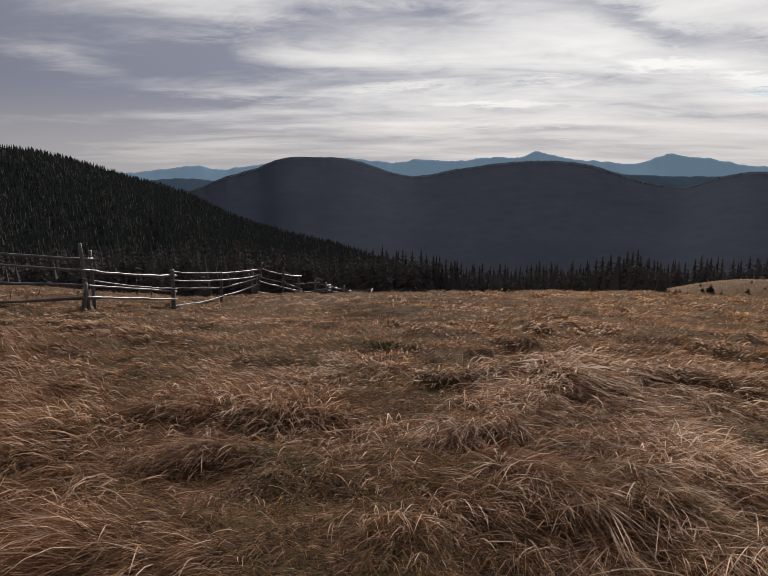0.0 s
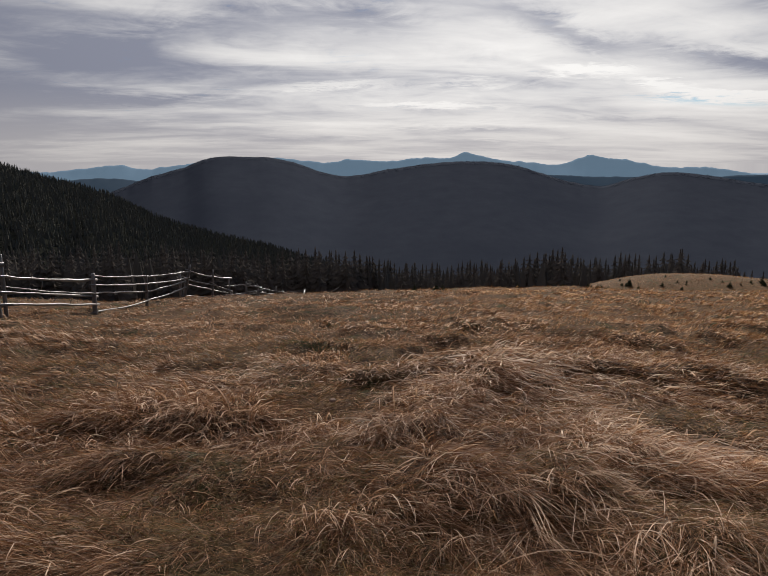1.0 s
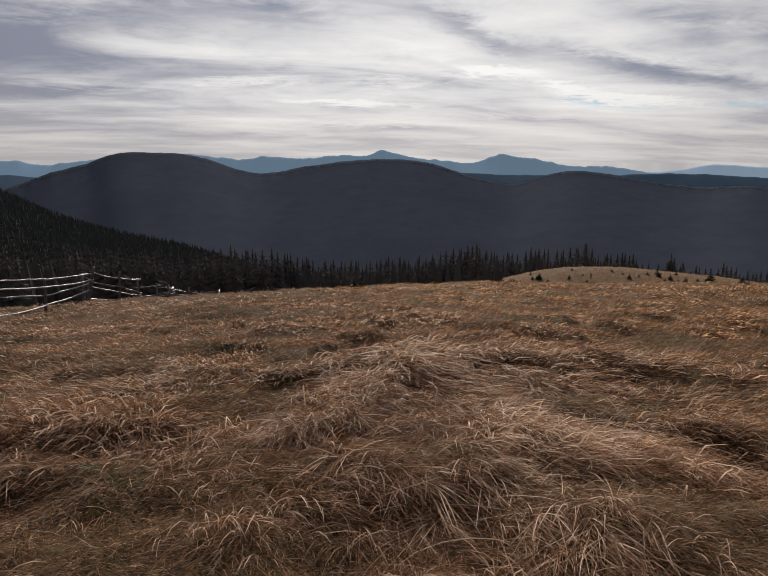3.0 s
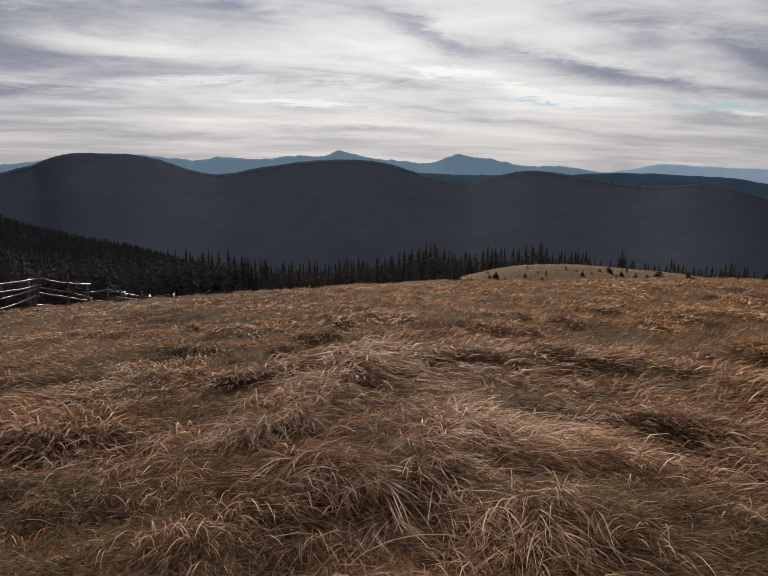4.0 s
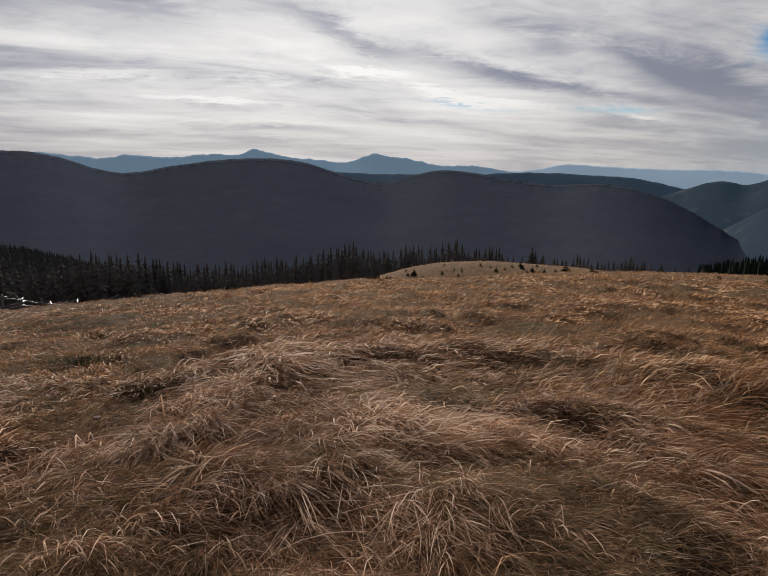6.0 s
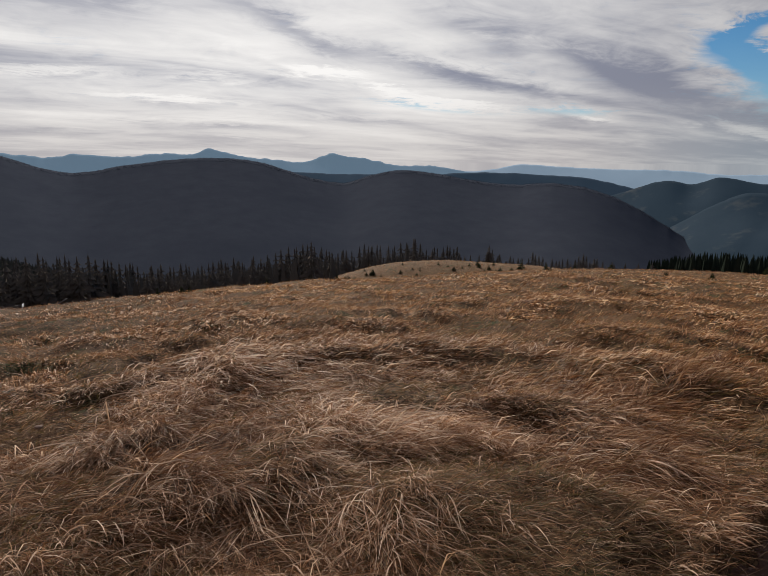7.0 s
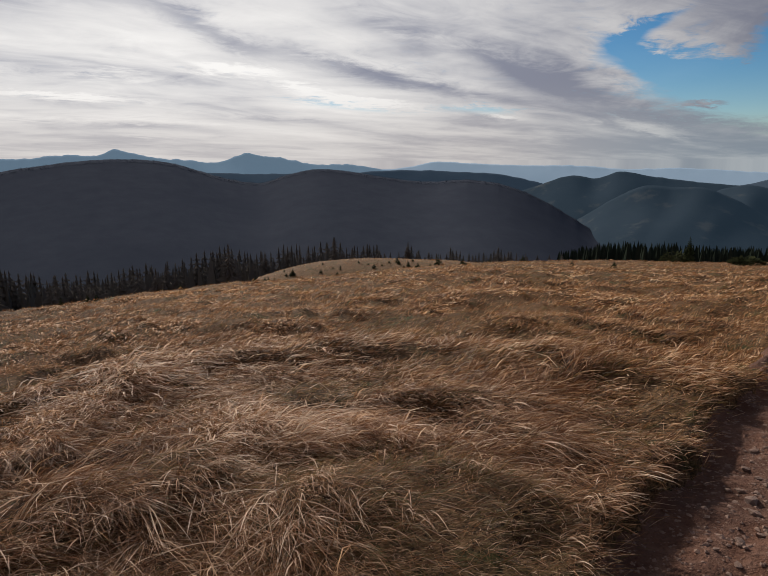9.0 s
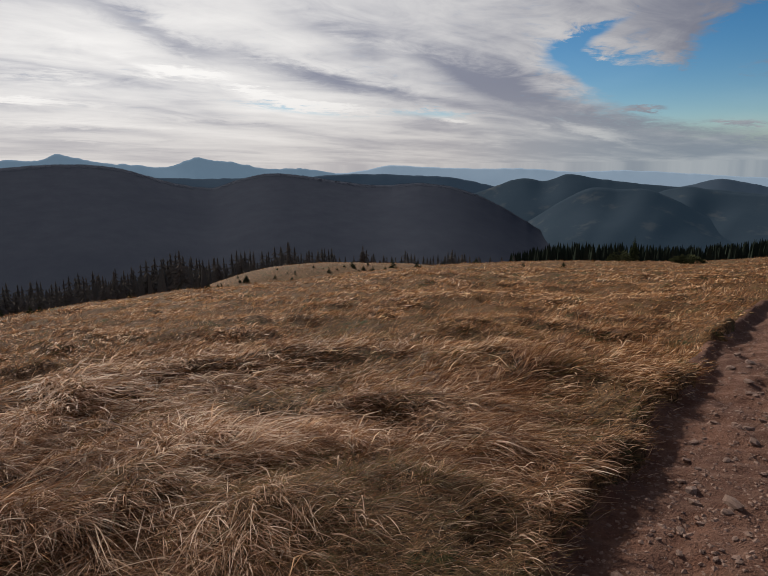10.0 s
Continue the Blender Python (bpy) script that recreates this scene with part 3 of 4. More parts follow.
def build_woods():
    rng = np.random.default_rng(9)
    az, r = rng.uniform(-38, 4, 20000), np.sqrt(rng.uniform(380**2, 1306**2, 20000))
    woods("hillside_woods", "dense dark spruce forest covering the hillside", drop_on("mountain_near", az, r, 10, 7, 12), 11, M_SLOPE)
    az, r = rng.uniform(-20, 58, 6500), rng.uniform(2150, 2206, 6500)
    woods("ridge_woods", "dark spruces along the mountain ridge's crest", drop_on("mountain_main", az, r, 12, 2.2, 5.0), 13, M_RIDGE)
    az = rng.uniform(-46, 56, 1500)
    r = rng.uniform(96, 165, 1500) + 10 * soft(az, 20, 30)
    x, y = polar_at(az, r)
    z = meadow(x, y)
    top = EYE + r * np.tan(np.radians(curve_of(az, TOPS) - 0.05 + 0.45 * grain(az, 0 * az, 2.0, 77) - np.abs(rng.normal(0, 0.6, 1500))))
    woods("slope_woods", "dense dark spruce wood filling the slope below the meadow", np.stack([x, y, z - 0.5, np.clip(top - z, 4, 26)], -1), 15, M_WOODS)
    az = rng.uniform(53.5, 80, 700)
    r = rng.uniform(140, 190, 700)
    x, y = r * np.sin(np.radians(az)), r * np.cos(np.radians(az))
    z = meadow(x, y)
    top = EYE + r * np.tan(np.radians(curve_of(az, [(53, -8.2), (56.9, -7.15), (62, -6.8), (68.5, -6.8), (72.6, -6.2), (76, -5.5), (82, -5.2)]) - np.abs(rng.normal(0, 0.3, 700))))
    woods("valley_woods", "dense dark spruce plantation beyond the meadow", np.stack([x, y, z - 0.5, np.clip(top - z, 4, 22)], -1), 14, M_PLANT)


build_woods()


# ---- grass ----
def lean_of(x, y):
    """The heading in which the wind has laid the grass, in radians from +x."""
    side = np.tanh((x - 0.6) / 2.2)
    base = np.radians(-92 + 40 * side)
    return base + 0.75 * grain(x, y, 1.7, 21) + 0.5 * grain(x, y, 0.6, 22)


def strands(name, label, rng, x, y, th, tall, lift, wide, tone, green, mat, steps=4, droop=0.3):
    """Grass blades as one mesh: each a thin tapering ribbon that rises from its root, arches and lies over."""
    n = len(x)
    d = np.stack([np.cos(th), np.sin(th), 0 * th], -1)
    side = np.stack([-np.sin(th), np.cos(th), 0 * th], -1)
    up, L, lift = np.array([0, 0, 1.0]), tall[:, None], lift[:, None]
    root = np.stack([x, y, meadow(x, y) - 0.01], -1)
    sway = rng.normal(0, 0.12, (n, 1))
    fall = rng.uniform(0.5, 1.5, (n, 1)) * droop
    flat = np.sqrt(np.maximum(1 - lift * lift, 0.05))
    tw = rng.uniform(-0.8, 0.8, n)
    w = np.stack([-np.sin(th + tw), np.cos(th + tw), 0.6 * np.sin(tw * 2)], -1) * wide[:, None]
    co, along = [], []
    for i in range(steps):
        k = i / (steps - 1)
        p = root + L * (up * (lift * k * (1.0 + 0.8 * fall - fall * 1.25 * k)) + d * flat * (0.8 * k + 0.2 * k * k) + side * sway * k * k)
        if i == steps - 1:
            co, along = co + [p], along + [k]
        else:
            f = 0.85 + 0.3 * k - 0.6 * k * k
            co, along = co + [p - w * f, p + w * f], along + [k, k]
    co = np.stack(co, 1)
    tri, m = [], co.shape[1]
    for i in range(0, m - 3, 2):
        tri += [(i, i + 1, i + 3), (i, i + 3, i + 2)]
    tri.append((m - 3, m - 2, m - 1))
    fa = (np.array(tri)[None] + (np.arange(n) * m)[:, None, None]).reshape(-1, 3)
    attrs = {"along": np.tile(along, n), "tone": np.repeat(tone, m), "green": np.repeat(green, m)}
    tagged(new(name, mesh_of(name, co.reshape(-1, 3), fa, mat, True, attrs)), label, "grass", kind="stuff")


def scatter(rng, count, r0, r1, a0=-41, a1=80):
    r = np.exp(rng.uniform(math.log(r0), math.log(r1), count))
    az = np.radians(rng.uniform(a0, a1, count))
    return r * np.sin(az), r * np.cos(az), r


def patches(x, y):
    """How pale, and how bare, the grass is from place to place."""
    pale = 0.5 + 0.5 * np.clip(grain(x, y, 2.6, 28) + 0.6 * grain(x, y, 0.8, 29), -1, 1)
    bare = grain(x, y, 1.1, 26) + 0.5 * grain(x, y, 0.4, 27)
    return pale, bare


def mixed_tone(rng, base, n, bright):
    """Bleached stalks among brown and dark ones."""
    pick = rng.random(n)
    return np.clip(np.where(pick < bright, base + rng.uniform(0.30, 0.62, n), np.where(pick < 0.5 + 0.5 * bright, base + rng.normal(0, 0.12, n), base - rng.uniform(0.12, 0.34, n))), 0, 1)


def clumps(name, label, seed, count, r0, r1, per, steps, length, spread, behind=0):
    """Long grass near the track, growing in tufts that the wind has combed."""
    rng = np.random.default_rng(seed)
    cx, cy, cr = scatter(rng, count, r0, r1)
    if behind:
        bx, by, br = scatter(rng, behind, 1.2, 8, -270, -50)
        cx, cy, cr = np.concatenate([cx, bx]), np.concatenate([cy, by]), np.concatenate([cr, br])
    pale, bare = patches(cx, cy)
    s = road_side(cx, cy)
    keep = ((s < -0.04) | (s > 3.5)) & (bare > -0.8 + 0.6 * rng.random(len(cx)))
    cx, cy, cr, pale, bare, s = (v[keep] for v in (cx, cy, cr, pale, bare, s))
    m = len(cx)
    heading_t = lean_of(cx, cy) + rng.normal(0, 0.38, m)
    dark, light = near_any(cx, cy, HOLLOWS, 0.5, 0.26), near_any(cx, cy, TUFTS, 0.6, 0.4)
    size_t = rng.uniform(0.7, 1.3, m) * (0.6 + 0.4 * soft(bare, -0.4, 0.4)) * (0.5 + 0.5 * np.maximum(soft(-s, 0.05, 0.8), soft(s, 3.4, 4.0))) * (1 - 0.5 * soft(cr, 3.5, 11))
    size_t = size_t * (1 - 0.35 * dark + 0.25 * light) 
    lift_t = np.clip(0.27 + 0.14 * soft(cr, 4, 12) + 0.26 * grain(cx, cy, 1.3, 30) + rng.normal(0, 0.12, m), 0.08, 0.8)
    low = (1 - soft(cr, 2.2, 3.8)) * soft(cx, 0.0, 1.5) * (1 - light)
    # Hollows lower the tone: dark tussocks, plus the bank's shade put into the colour.
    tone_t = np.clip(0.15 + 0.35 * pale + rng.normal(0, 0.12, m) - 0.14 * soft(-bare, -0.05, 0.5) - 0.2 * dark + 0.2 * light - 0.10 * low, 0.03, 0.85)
    each = lambda v: np.repeat(v, per)
    n = m * per
    rad = (0.02 + spread * each(cr)) * np.sqrt(rng.random(n))
    a = rng.uniform(0, 6.3, n)
    x, y = each(cx) + rad * np.cos(a), each(cy) + rad * np.sin(a)
    stray = rng.random(n) < 0.16
    th = each(heading_t) + rng.normal(0, 0.30, n) + stray * rng.normal(0, 1.0, n)
    tall = length * each(size_t) * rng.uniform(0.45, 1.2, n)
    lift = np.clip(each(lift_t) + rng.normal(0, 0.16, n), 0.08, 0.95)
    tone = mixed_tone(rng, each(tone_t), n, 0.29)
    wide = np.maximum(0.0011, 0.00052 * each(cr)) * rng.uniform(0.55, 1.15, n) * (1 + 1.0 * (tone > 0.72))
    green = (rng.random(n) < each(0.04 + 0.4 * soft(-bare, -0.05, 0.5) + 0.08 * low)) * rng.uniform(0.4, 1, n) * (tone < 0.7)
    across = road_side(x, y)
    ok = (across < 0.06) | (across > 3.4)
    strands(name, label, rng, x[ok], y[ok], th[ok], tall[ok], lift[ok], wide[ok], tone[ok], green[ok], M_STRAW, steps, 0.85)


def tufted_grass():
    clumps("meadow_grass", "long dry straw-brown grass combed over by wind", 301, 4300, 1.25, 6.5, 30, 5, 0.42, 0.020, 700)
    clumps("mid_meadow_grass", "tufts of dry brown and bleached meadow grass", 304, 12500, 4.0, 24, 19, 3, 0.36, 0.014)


def far_grass():
    rng = np.random.default_rng(303)
    x, y, r = scatter(rng, 330000, 8.0, 112)
    pale, bare = patches(x * 0.5, y * 0.5)
    keep = (road_side(x, y) < -0.1)
    x, y, r, pale = x[keep], y[keep], r[keep], pale[keep]
    n = len(x)
    # small dark cushions of heath scattered through the straw
    heath = soft(grain(x * 0.6, y * 1.3, 1.3, 61) + 0.5 * grain(x, y, 0.5, 62), 0.35, 0.75)
    tone = mixed_tone(rng, np.clip(0.22 + 0.24 * pale - 0.26 * heath, 0.02, 1), n, (0.20 - 0.12 * heath) * (1 - 0.4 * soft(r, 14, 45)))
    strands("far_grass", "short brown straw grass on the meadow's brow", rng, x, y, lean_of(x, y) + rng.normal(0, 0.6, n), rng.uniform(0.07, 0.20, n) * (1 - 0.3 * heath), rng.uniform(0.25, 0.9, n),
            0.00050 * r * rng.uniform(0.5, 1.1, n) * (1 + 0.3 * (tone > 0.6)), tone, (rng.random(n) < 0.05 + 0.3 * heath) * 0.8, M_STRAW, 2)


def undergrowth():
    rng = np.random.default_rng(302)
    x, y, r = scatter(rng, 150000, 1.2, 9)
    s = road_side(x, y)
    keep = s < 0.06 + 0.16 * rng.random(len(x))
    x, y, r, s = x[keep], y[keep], r[keep], s[keep]
    pale, bare = patches(x, y)
    n = len(x)
    open_ = soft(-bare, -0.1, 0.5)
    tone = mixed_tone(rng, np.clip(0.14 + 0.28 * pale, 0, 1), n, 0.24)
    green = (rng.random(n) < 0.28 + 0.45 * open_) * rng.uniform(0.3, 1, n) * (tone < 0.6)
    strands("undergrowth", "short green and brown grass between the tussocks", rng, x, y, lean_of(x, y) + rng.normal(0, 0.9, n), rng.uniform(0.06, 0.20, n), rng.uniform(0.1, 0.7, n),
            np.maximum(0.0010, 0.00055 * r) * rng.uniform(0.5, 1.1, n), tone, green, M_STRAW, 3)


tufted_grass()
far_grass()
undergrowth()


# ---- track ----
def build_road():
    u, v = np.meshgrid(np.concatenate([np.arange(-6, 9, 0.05), np.geomspace(9, 60, 70)]), np.concatenate([np.arange(-0.45, 1.6, 0.04), np.arange(1.6, 3.5, 0.12)]), indexing="ij")
    v = v + bend(u)
    x, y = u * 0.9735 + v * 0.2288, 0.57 + u * 0.2288 - v * 0.9735
    return tagged(new("road", sheet("road", x, y, road_top(x, y), M_DIRT)), "rutted brown dirt track strewn with stones", "dirt road", kind="structure")


road = build_road()


def stone_mesh(rng, flat):
    bm = bmesh.new()
    bmesh.ops.create_icosphere(bm, subdivisions=1, radius=1.0)
    for v in bm.verts:
        v.co = v.co * rng.uniform(0.7, 1.15)
        v.co.x *= 1.25
        v.co.z *= flat
        v.co.z = min(v.co.z, flat * 0.62)
    return bm_mesh("stone", bm, M_ROCK, False)


def build_stones():
    rng = np.random.default_rng(17)
    shapes = [stone_mesh(rng, rng.uniform(0.4, 0.8)) for _ in range(9)]
    for k in range(298):
        u, v = 1.2 + 7 * rng.random() ** 1.5, 0.3 + 1.7 * rng.random()
        x, y = u * 0.9735 + v * 0.2288, 0.57 + u * 0.2288 - v * 0.9735
        size = 0.014 + 0.045 * rng.random() ** 2.0
        ob = part("stone", shapes[k % 9], road)
        z = float(road_top(np.array([x]), np.array([y]))[0])
        ob.matrix_basis = pose(x, y, z + size * 0.2, rng.uniform(-15, 15), rng.uniform(-15, 15), rng.uniform(0, 360)) @ Matrix.Diagonal((size, size * rng.uniform(0.7, 1.1), size, 1))
    n = 26000
    u, v = 0.3 + 10 * rng.random(n) ** 1.4, rng.uniform(0.02, 3.0, n)
    u[::5] = rng.uniform(-5.5, 0.5, len(u[::5]))
    x, y = u * 0.9735 + v * 0.2288, 0.57 + u * 0.2288 - v * 0.9735
    z = road_top(x, y)
    size = (0.004 + 0.019 * rng.random(n) ** 2.5)
    unit = np.array([(1, 0, 0), (0.2, 0.9, 0), (-0.9, 0.3, 0), (-0.3, -0.9, 0), (0.15, 0.1, 0.42), (0.1, 0, -0.6)])
    turn = rng.uniform(0, 6.3, n)
    c, s = np.cos(turn)[:, None], np.sin(turn)[:, None]
    j = rng.uniform(0.65, 1.35, (n, 6)) * size[:, None]
    co = np.stack([(unit[:, 0] * c - unit[:, 1] * s) * j + x[:, None], (unit[:, 0] * s + unit[:, 1] * c) * j + y[:, None], unit[:, 2] * j + z[:, None]], -1)
    tri = np.array([(0, 1, 4), (1, 2, 4), (2, 3, 4), (3, 0, 4), (1, 0, 5), (2, 1, 5), (3, 2, 5), (0, 3, 5)])
    fa = (tri[None] + (np.arange(n) * 6)[:, None, None]).reshape(-1, 3)
    tagged(new("gravel", mesh_of("gravel", co.reshape(-1, 3), fa, M_ROCK, False)), "loose brown gravel on the dirt track", "gravel", kind="stuff")


build_stones()


# ---- fence ----
def pole(points, radii, seed, sides=7, knots=0.12):
    """A rough round pole through the given points."""
    rng = random.Random(seed)
    bm = bmesh.new()
    rings = []
    pts = [Vector(p) for p in points]
    for k, p in enumerate(pts):
        d = (pts[min(k + 1, len(pts) - 1)] - pts[max(k - 1, 0)]).normalized()
        a = d.orthogonal().normalized()
        b = d.cross(a)
        rings.append([bm.verts.new(p + (a * math.cos(i * 2 * math.pi / sides) + b * math.sin(i * 2 * math.pi / sides)) * radii[k] * rng.uniform(1 - knots, 1 + knots)) for i in range(sides)])
    for p, q in zip(rings, rings[1:]):
        for i in range(sides):
            bm.faces.new((p[i], p[(i + 1) % sides], q[(i + 1) % sides], q[i]))
    bm.faces.new(rings[0][::-1]), bm.faces.new(rings[-1])
    return bm


def span_points(a, b, seed, sag=0.03, steps=9):
    rng = random.Random(seed)
    a, b = Vector(a), Vector(b)
    ph, am = rng.uniform(0, 6), rng.uniform(0.4, 1.0) * sag
    return [a.lerp(b, k / steps) + Vector((0, 0, am * math.sin(ph + 4 * k / steps) - sag * math.sin(math.pi * k / steps) + rng.uniform(-0.012, 0.012))) for k in range(steps + 1)]


def build_fence():
    fence = tagged(new("fence"), "old weathered split-rail wooden fence, leaning and sagging", "fence")

    def at(az, r, h):
        x, y = r * math.sin(radians(az)), r * math.cos(radians(az))
        return Vector((x, y, ground_z(x, y) + h))

    posts = [(-44.0, 15.4, 1.2), (-27.9, 14.7, 1.5), (-20.9, 18.6, 1.22), (-16.6, 23.0, 1.17), (-13.4, 26.8, 1.42), (-10.8, 28.5, 1.33), (-9.2, 29.5, 1.0), (-7.7, 30.0, 0.76), (-6.5, 30.2, 0.66), (-5.0, 30.3, 0.5)]
    leans = [(0.0, 0), (-0.06, 0), (0.06, 0), (0.08, 0.0), (0.36, 0.1), (0.1, 0), (0.0, 0), (0.05, 0), (-0.05, 0), (0.1, 0)]
    for k, ((az, r, h), (lx, ly)) in enumerate(zip(posts, leans)):
        foot, top = at(az, r, -0.25), at(az, r, h) + Vector((lx, ly, 0))
        rad = 0.066 if k in (2, 4) else 0.05
        part("post", bm_mesh("post", pole([foot.lerp(top, f) for f in (0, 0.2, 0.45, 0.7, 0.92, 1)], [rad * 1.15, rad * 1.08, rad, rad * 0.95, rad * 0.85, rad * 0.7], k), M_WOOD), fence)
    # a second stake behind the tall post, and props beside the leaning one
    for k, (az, r, h, lx, rad) in enumerate(((-27.5, 14.9, 1.36, 0.04, 0.045), (-28.5, 14.6, 0.62, 0.16, 0.05), (-13.6, 27.4, 1.28, 0.02, 0.07), (-13.3, 27.5, 1.0, 0.1, 0.06))):
        foot, top = at(az, r, -0.2), at(az, r, h) + Vector((lx, 0, 0))
        part("stake", bm_mesh("stake", pole([foot.lerp(top, f) for f in (0, 0.3, 0.7, 1)], [rad, rad, rad * 0.9, rad * 0.75], 40 + k), M_WOOD), fence)
    rails = [  # from post, to post, heights at both ends, radius
        (0, 1, 1.20, 1.16, 0.050), (0, 1, 1.06, 0.90, 0.036), (0, 1, 0.47, 0.54, 0.042), (0, 1, -0.02, 0.27, 0.048),
        (1, 2, 0.90, 1.02, 0.050), (1, 2, 0.70, 0.66, 0.024), (1, 2, 0.54, 0.57, 0.038), (1, 2, 0.27, 0.37, 0.052),
        (2, 3, 1.17, 1.10, 0.036), (2, 3, 0.92, 0.86, 0.040), (2, 3, 0.66, 0.56, 0.040), (2, 3, 0.08, 0.26, 0.045),
        (3, 4, 1.10, 1.14, 0.042), (3, 4, 0.86, 0.90, 0.045), (3, 4, 0.56, 0.70, 0.045), (3, 4, 0.26, 0.46, 0.045),
        (4, 5, 1.18, 1.02, 0.036), (4, 5, 0.84, 0.62, 0.045), (4, 5, 0.62, 0.36, 0.045), (4, 5, 0.10, 0.06, 0.05),
        (5, 6, 1.0, 1.02, 0.045), (5, 6, 0.72, 0.42, 0.045), (5, 6, 0.34, 0.28, 0.045), (5, 6, 0.05, 0.02, 0.05),
        (6, 7, 0.66, 0.60, 0.045), (6, 7, 0.20, 0.22, 0.045), (7, 8, 0.58, 0.52, 0.045), (7, 8, 0.24, 0.36, 0.045), (7, 8, 0.1, 0.2, 0.045),
        (8, 9, 0.5, 0.3, 0.04), (8, 9, 0.22, 0.12, 0.045)]
    for k, (i, j, h0, h1, rad) in enumerate(rails):
        a, b = at(posts[i][0], posts[i][1], h0), at(posts[j][0], posts[j][1], h1)
        a.x, b.x = a.x + leans[i][0] * h0 / posts[i][2], b.x + leans[j][0] * h1 / posts[j][2]
        d = (b - a).normalized()
        front = Vector((0, 0, 0)) - Vector((a.x, a.y, 0)).normalized() * (0.07 if k % 2 else -0.07)
        pts = span_points(a - d * 0.25 + front, b + d * 0.25 + front, 60 + k)
        rng = random.Random(k)
        part("rail", bm_mesh("rail", pole(pts, [0.66 * rad * (0.78 + 0.4 * q / 9) * rng.uniform(0.82, 1.15) for q in range(10)], 80 + k, 8, 0.22), M_WOOD), fence)
    # twigs and broken side shoots on the lower rails
    rng = random.Random(5)
    for k in range(34):
        i = 0 if k < 18 else 1
        f = rng.uniform(0.15, 0.95)
        az, r = posts[i][0] + (posts[i + 1][0] - posts[i][0]) * f, posts[i][1] + (posts[i + 1][1] - posts[i][1]) * f
        h = rng.choice((0.1, 0.3, 0.55, 0.9))
        a = at(az, r, h)
        b = a + Vector((rng.uniform(-0.12, 0.12), rng.uniform(-0.1, 0.1), rng.uniform(-0.3, 0.25)))
        part("twig", bm_mesh("twig", pole([a, a.lerp(b, 0.5) + Vector((0.02, 0, 0.01)), b], [0.012, 0.009, 0.004], k, 5), M_WOOD), fence)
    # the collapsed far end
    for k in range(12):
        az = rng.uniform(-5.6, 0.6)
        r = 29.5 + rng.uniform(-1, 1)
        a = at(az, r, rng.uniform(-0.05, 0.1))
        b = a + Vector((rng.uniform(-1.3, 1.3), rng.uniform(-0.8, 0.8), rng.uniform(0.05, 0.26)))
        part("fallen_rail", bm_mesh("fallen_rail", pole([a, a.lerp(b, 0.5), b], [0.028, 0.025, 0.02], 200 + k, 6), M_WOOD), fence)


build_fence()


# ---- small trees and shrubs on the meadow ----
def build_young():
    label = "small young spruce growing in the brown meadow"
    kinds = [spruce("young_spruce", label, 400 + k, 1.0, 0.30 + 0.05 * k, 9, 7, M_YOUNG, "young spruces on the meadow") for k in range(3)]
    rng = np.random.default_rng(23)
    spots = [(28.0, 30.3, 1.0), (33.0, 27.0, 0.6)]
    for k in range(44):
        az = rng.uniform(23.5, 43)
        r = rng.uniform(69, 78)
        spots.append((r * math.sin(radians(az)), r * math.cos(radians(az)), 0.3 + 0.65 * rng.random() ** 2))
    for k in range(22):
        az = rng.uniform(0, 60)
        r = rng.uniform(26, 44)
        spots.append((r * math.sin(radians(az)), r * math.cos(radians(az)), rng.uniform(0.25, 0.55)))
    for k, (x, y, tall) in enumerate(spots):
        m = pose(x, y, ground_z(x, y) - 0.03, 0, 0, rng.uniform(0, 360))
        ob = kinds[k] if k < 3 else copy_thing(kinds[k % 3], m)
        ob.matrix_basis = m @ Matrix.Diagonal((tall * 1.3, tall * 1.3, tall, 1))


build_young()


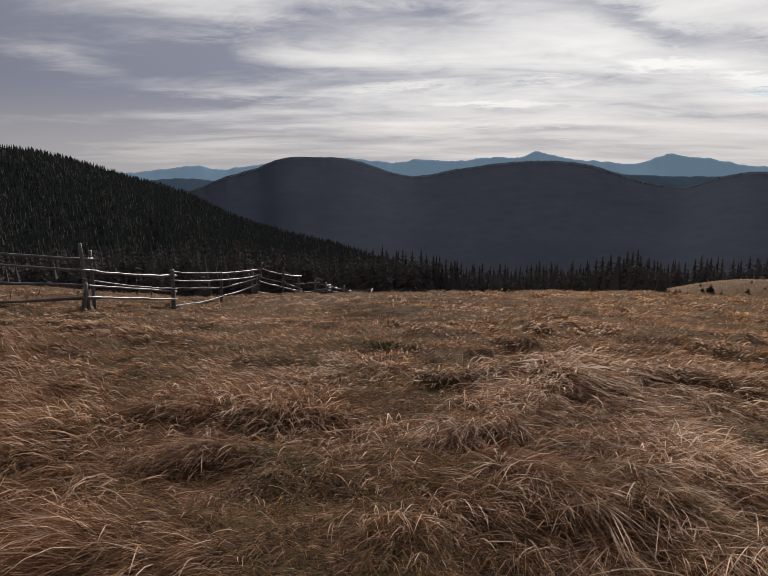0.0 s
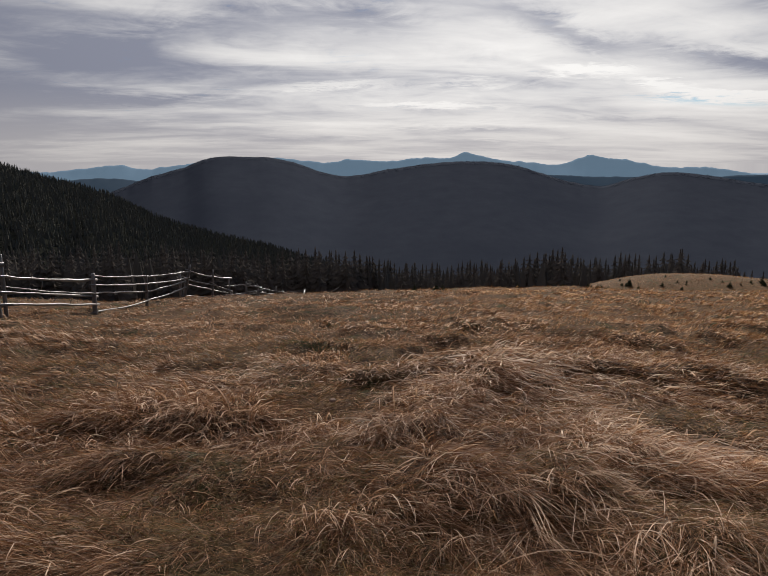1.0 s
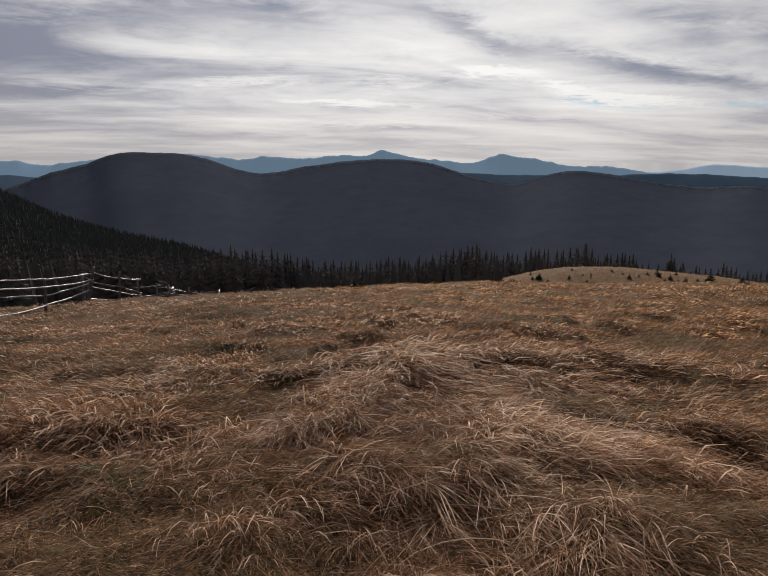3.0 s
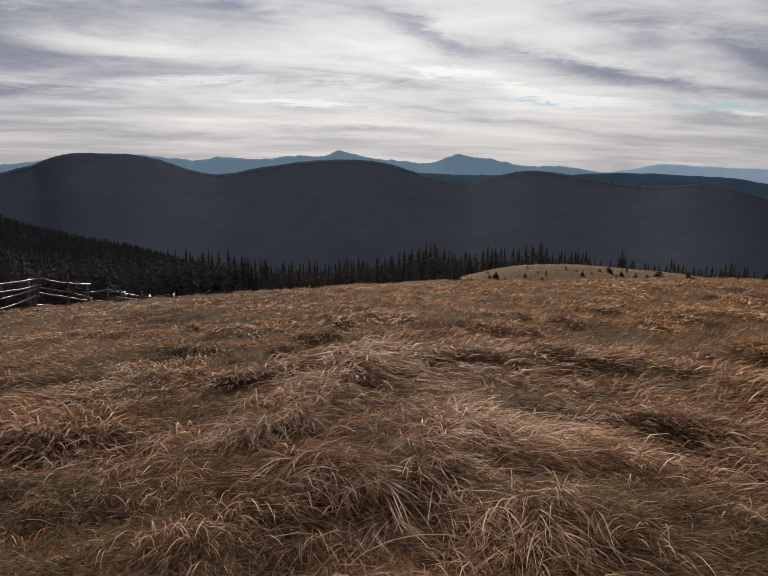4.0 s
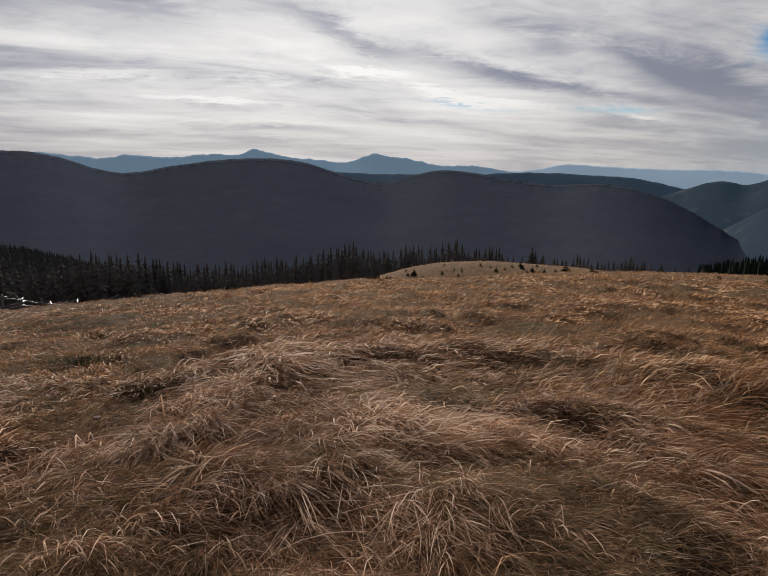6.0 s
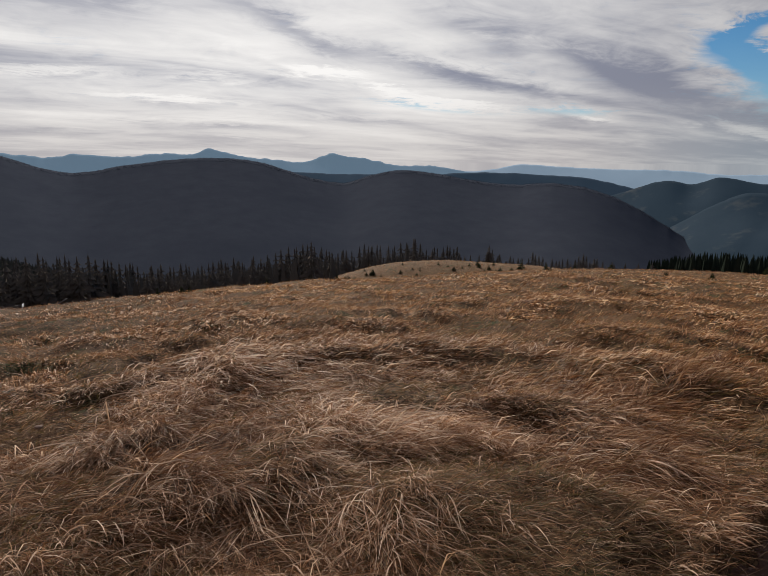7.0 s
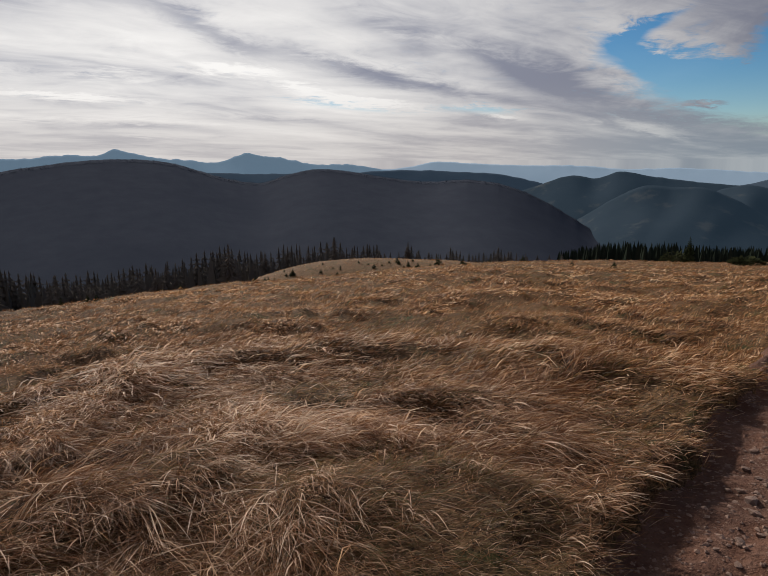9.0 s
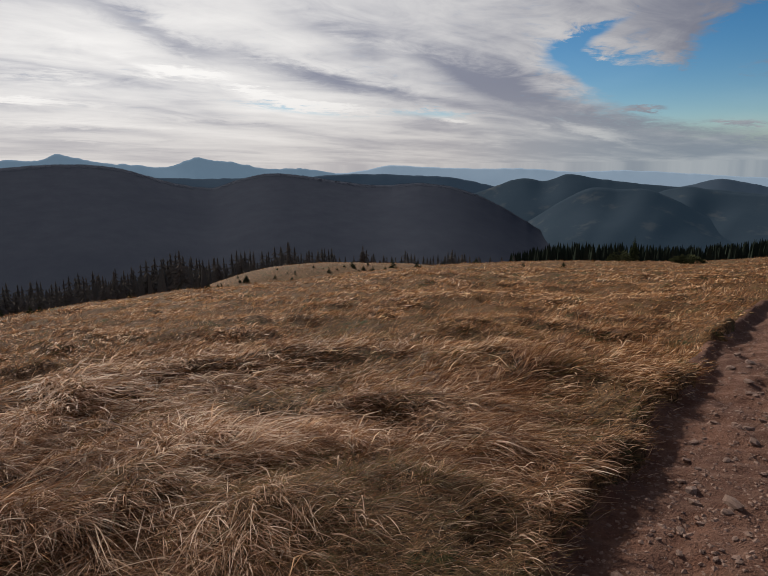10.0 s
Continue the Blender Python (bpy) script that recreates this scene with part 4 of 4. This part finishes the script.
def shrub(label, x, y, wide, tall, seed, count):
    """A low juniper: many short needle sprays on arching stems."""
    rng = np.random.default_rng(seed)
    ob = tagged(new("juniper_shrub"), label, "shrub")
    ob.matrix_basis = pose(x, y, ground_z(x, y))
    co, fa = [], []
    for k in range(count):
        a, f = rng.uniform(0, 6.3), math.sqrt(rng.random())
        lump = 0.75 + 0.25 * math.sin(a * 3 + seed)
        base = np.array((math.cos(a) * f * wide * 0.5, math.sin(a) * f * wide * 0.5, tall * lump * math.sqrt(max(0, 1 - f * f)) * rng.uniform(0.35, 1.0)))
        d = np.array((math.cos(a) * (0.4 + f), math.sin(a) * (0.4 + f), rng.uniform(0.1, 0.9)))
        d = d / np.linalg.norm(d) * rng.uniform(0.08, 0.22)
        s = np.cross(d, (0.3, 0.2, 1.0)) * 0.35
        i = len(co)
        co += [base - s, base + s, base + d * 0.6 + s * 0.8, base + d * 0.6 - s * 0.8 + (0, 0, 0.02), base + d]
        fa += [(i, i + 1, i + 2), (i, i + 2, i + 3), (i + 3, i + 2, i + 4)]
    part("crown", mesh_of("crown", np.array(co), np.array(fa), M_YOUNG, False), ob)
    for k in range(5):
        a = rng.uniform(0, 6.3)
        tip = Vector((math.cos(a) * wide * 0.3, math.sin(a) * wide * 0.3, tall * 0.6))
        part("stem", bm_mesh("stem", pole([(0, 0, -0.05), tip * 0.5 + Vector((0, 0, 0.05)), tip], [0.03, 0.022, 0.01], k, 6), M_BARK), ob)


def polar(az, r):
    return r * math.sin(radians(az)), r * math.cos(radians(az))


shrub("low dark green juniper shrub on the meadow", *polar(69.1, 40), 1.9, 0.5, 1, 900)
shrub("dark green bushy juniper beside a young spruce", *polar(63.6, 52), 2.2, 1.1, 2, 900)
tall_one = spruce("spruce", "solitary young dark spruce on the meadow's brow", 450, 2.4, 0.62, 15, 8, M_YOUNG, "")
tall_one.matrix_basis = pose(*polar(64.6, 54), ground_z(*polar(64.6, 54)) - 0.05)

pale = tagged(new("stone", stone_mesh(np.random.default_rng(3), 0.6)), "small pale stone lying in the grass", "stone")
pale.matrix_basis = pose(0.07, 5.24, ground_z(0.07, 5.24) + 0.09, 10, 5, 30) @ Matrix.Diagonal((0.035, 0.03, 0.035, 1))
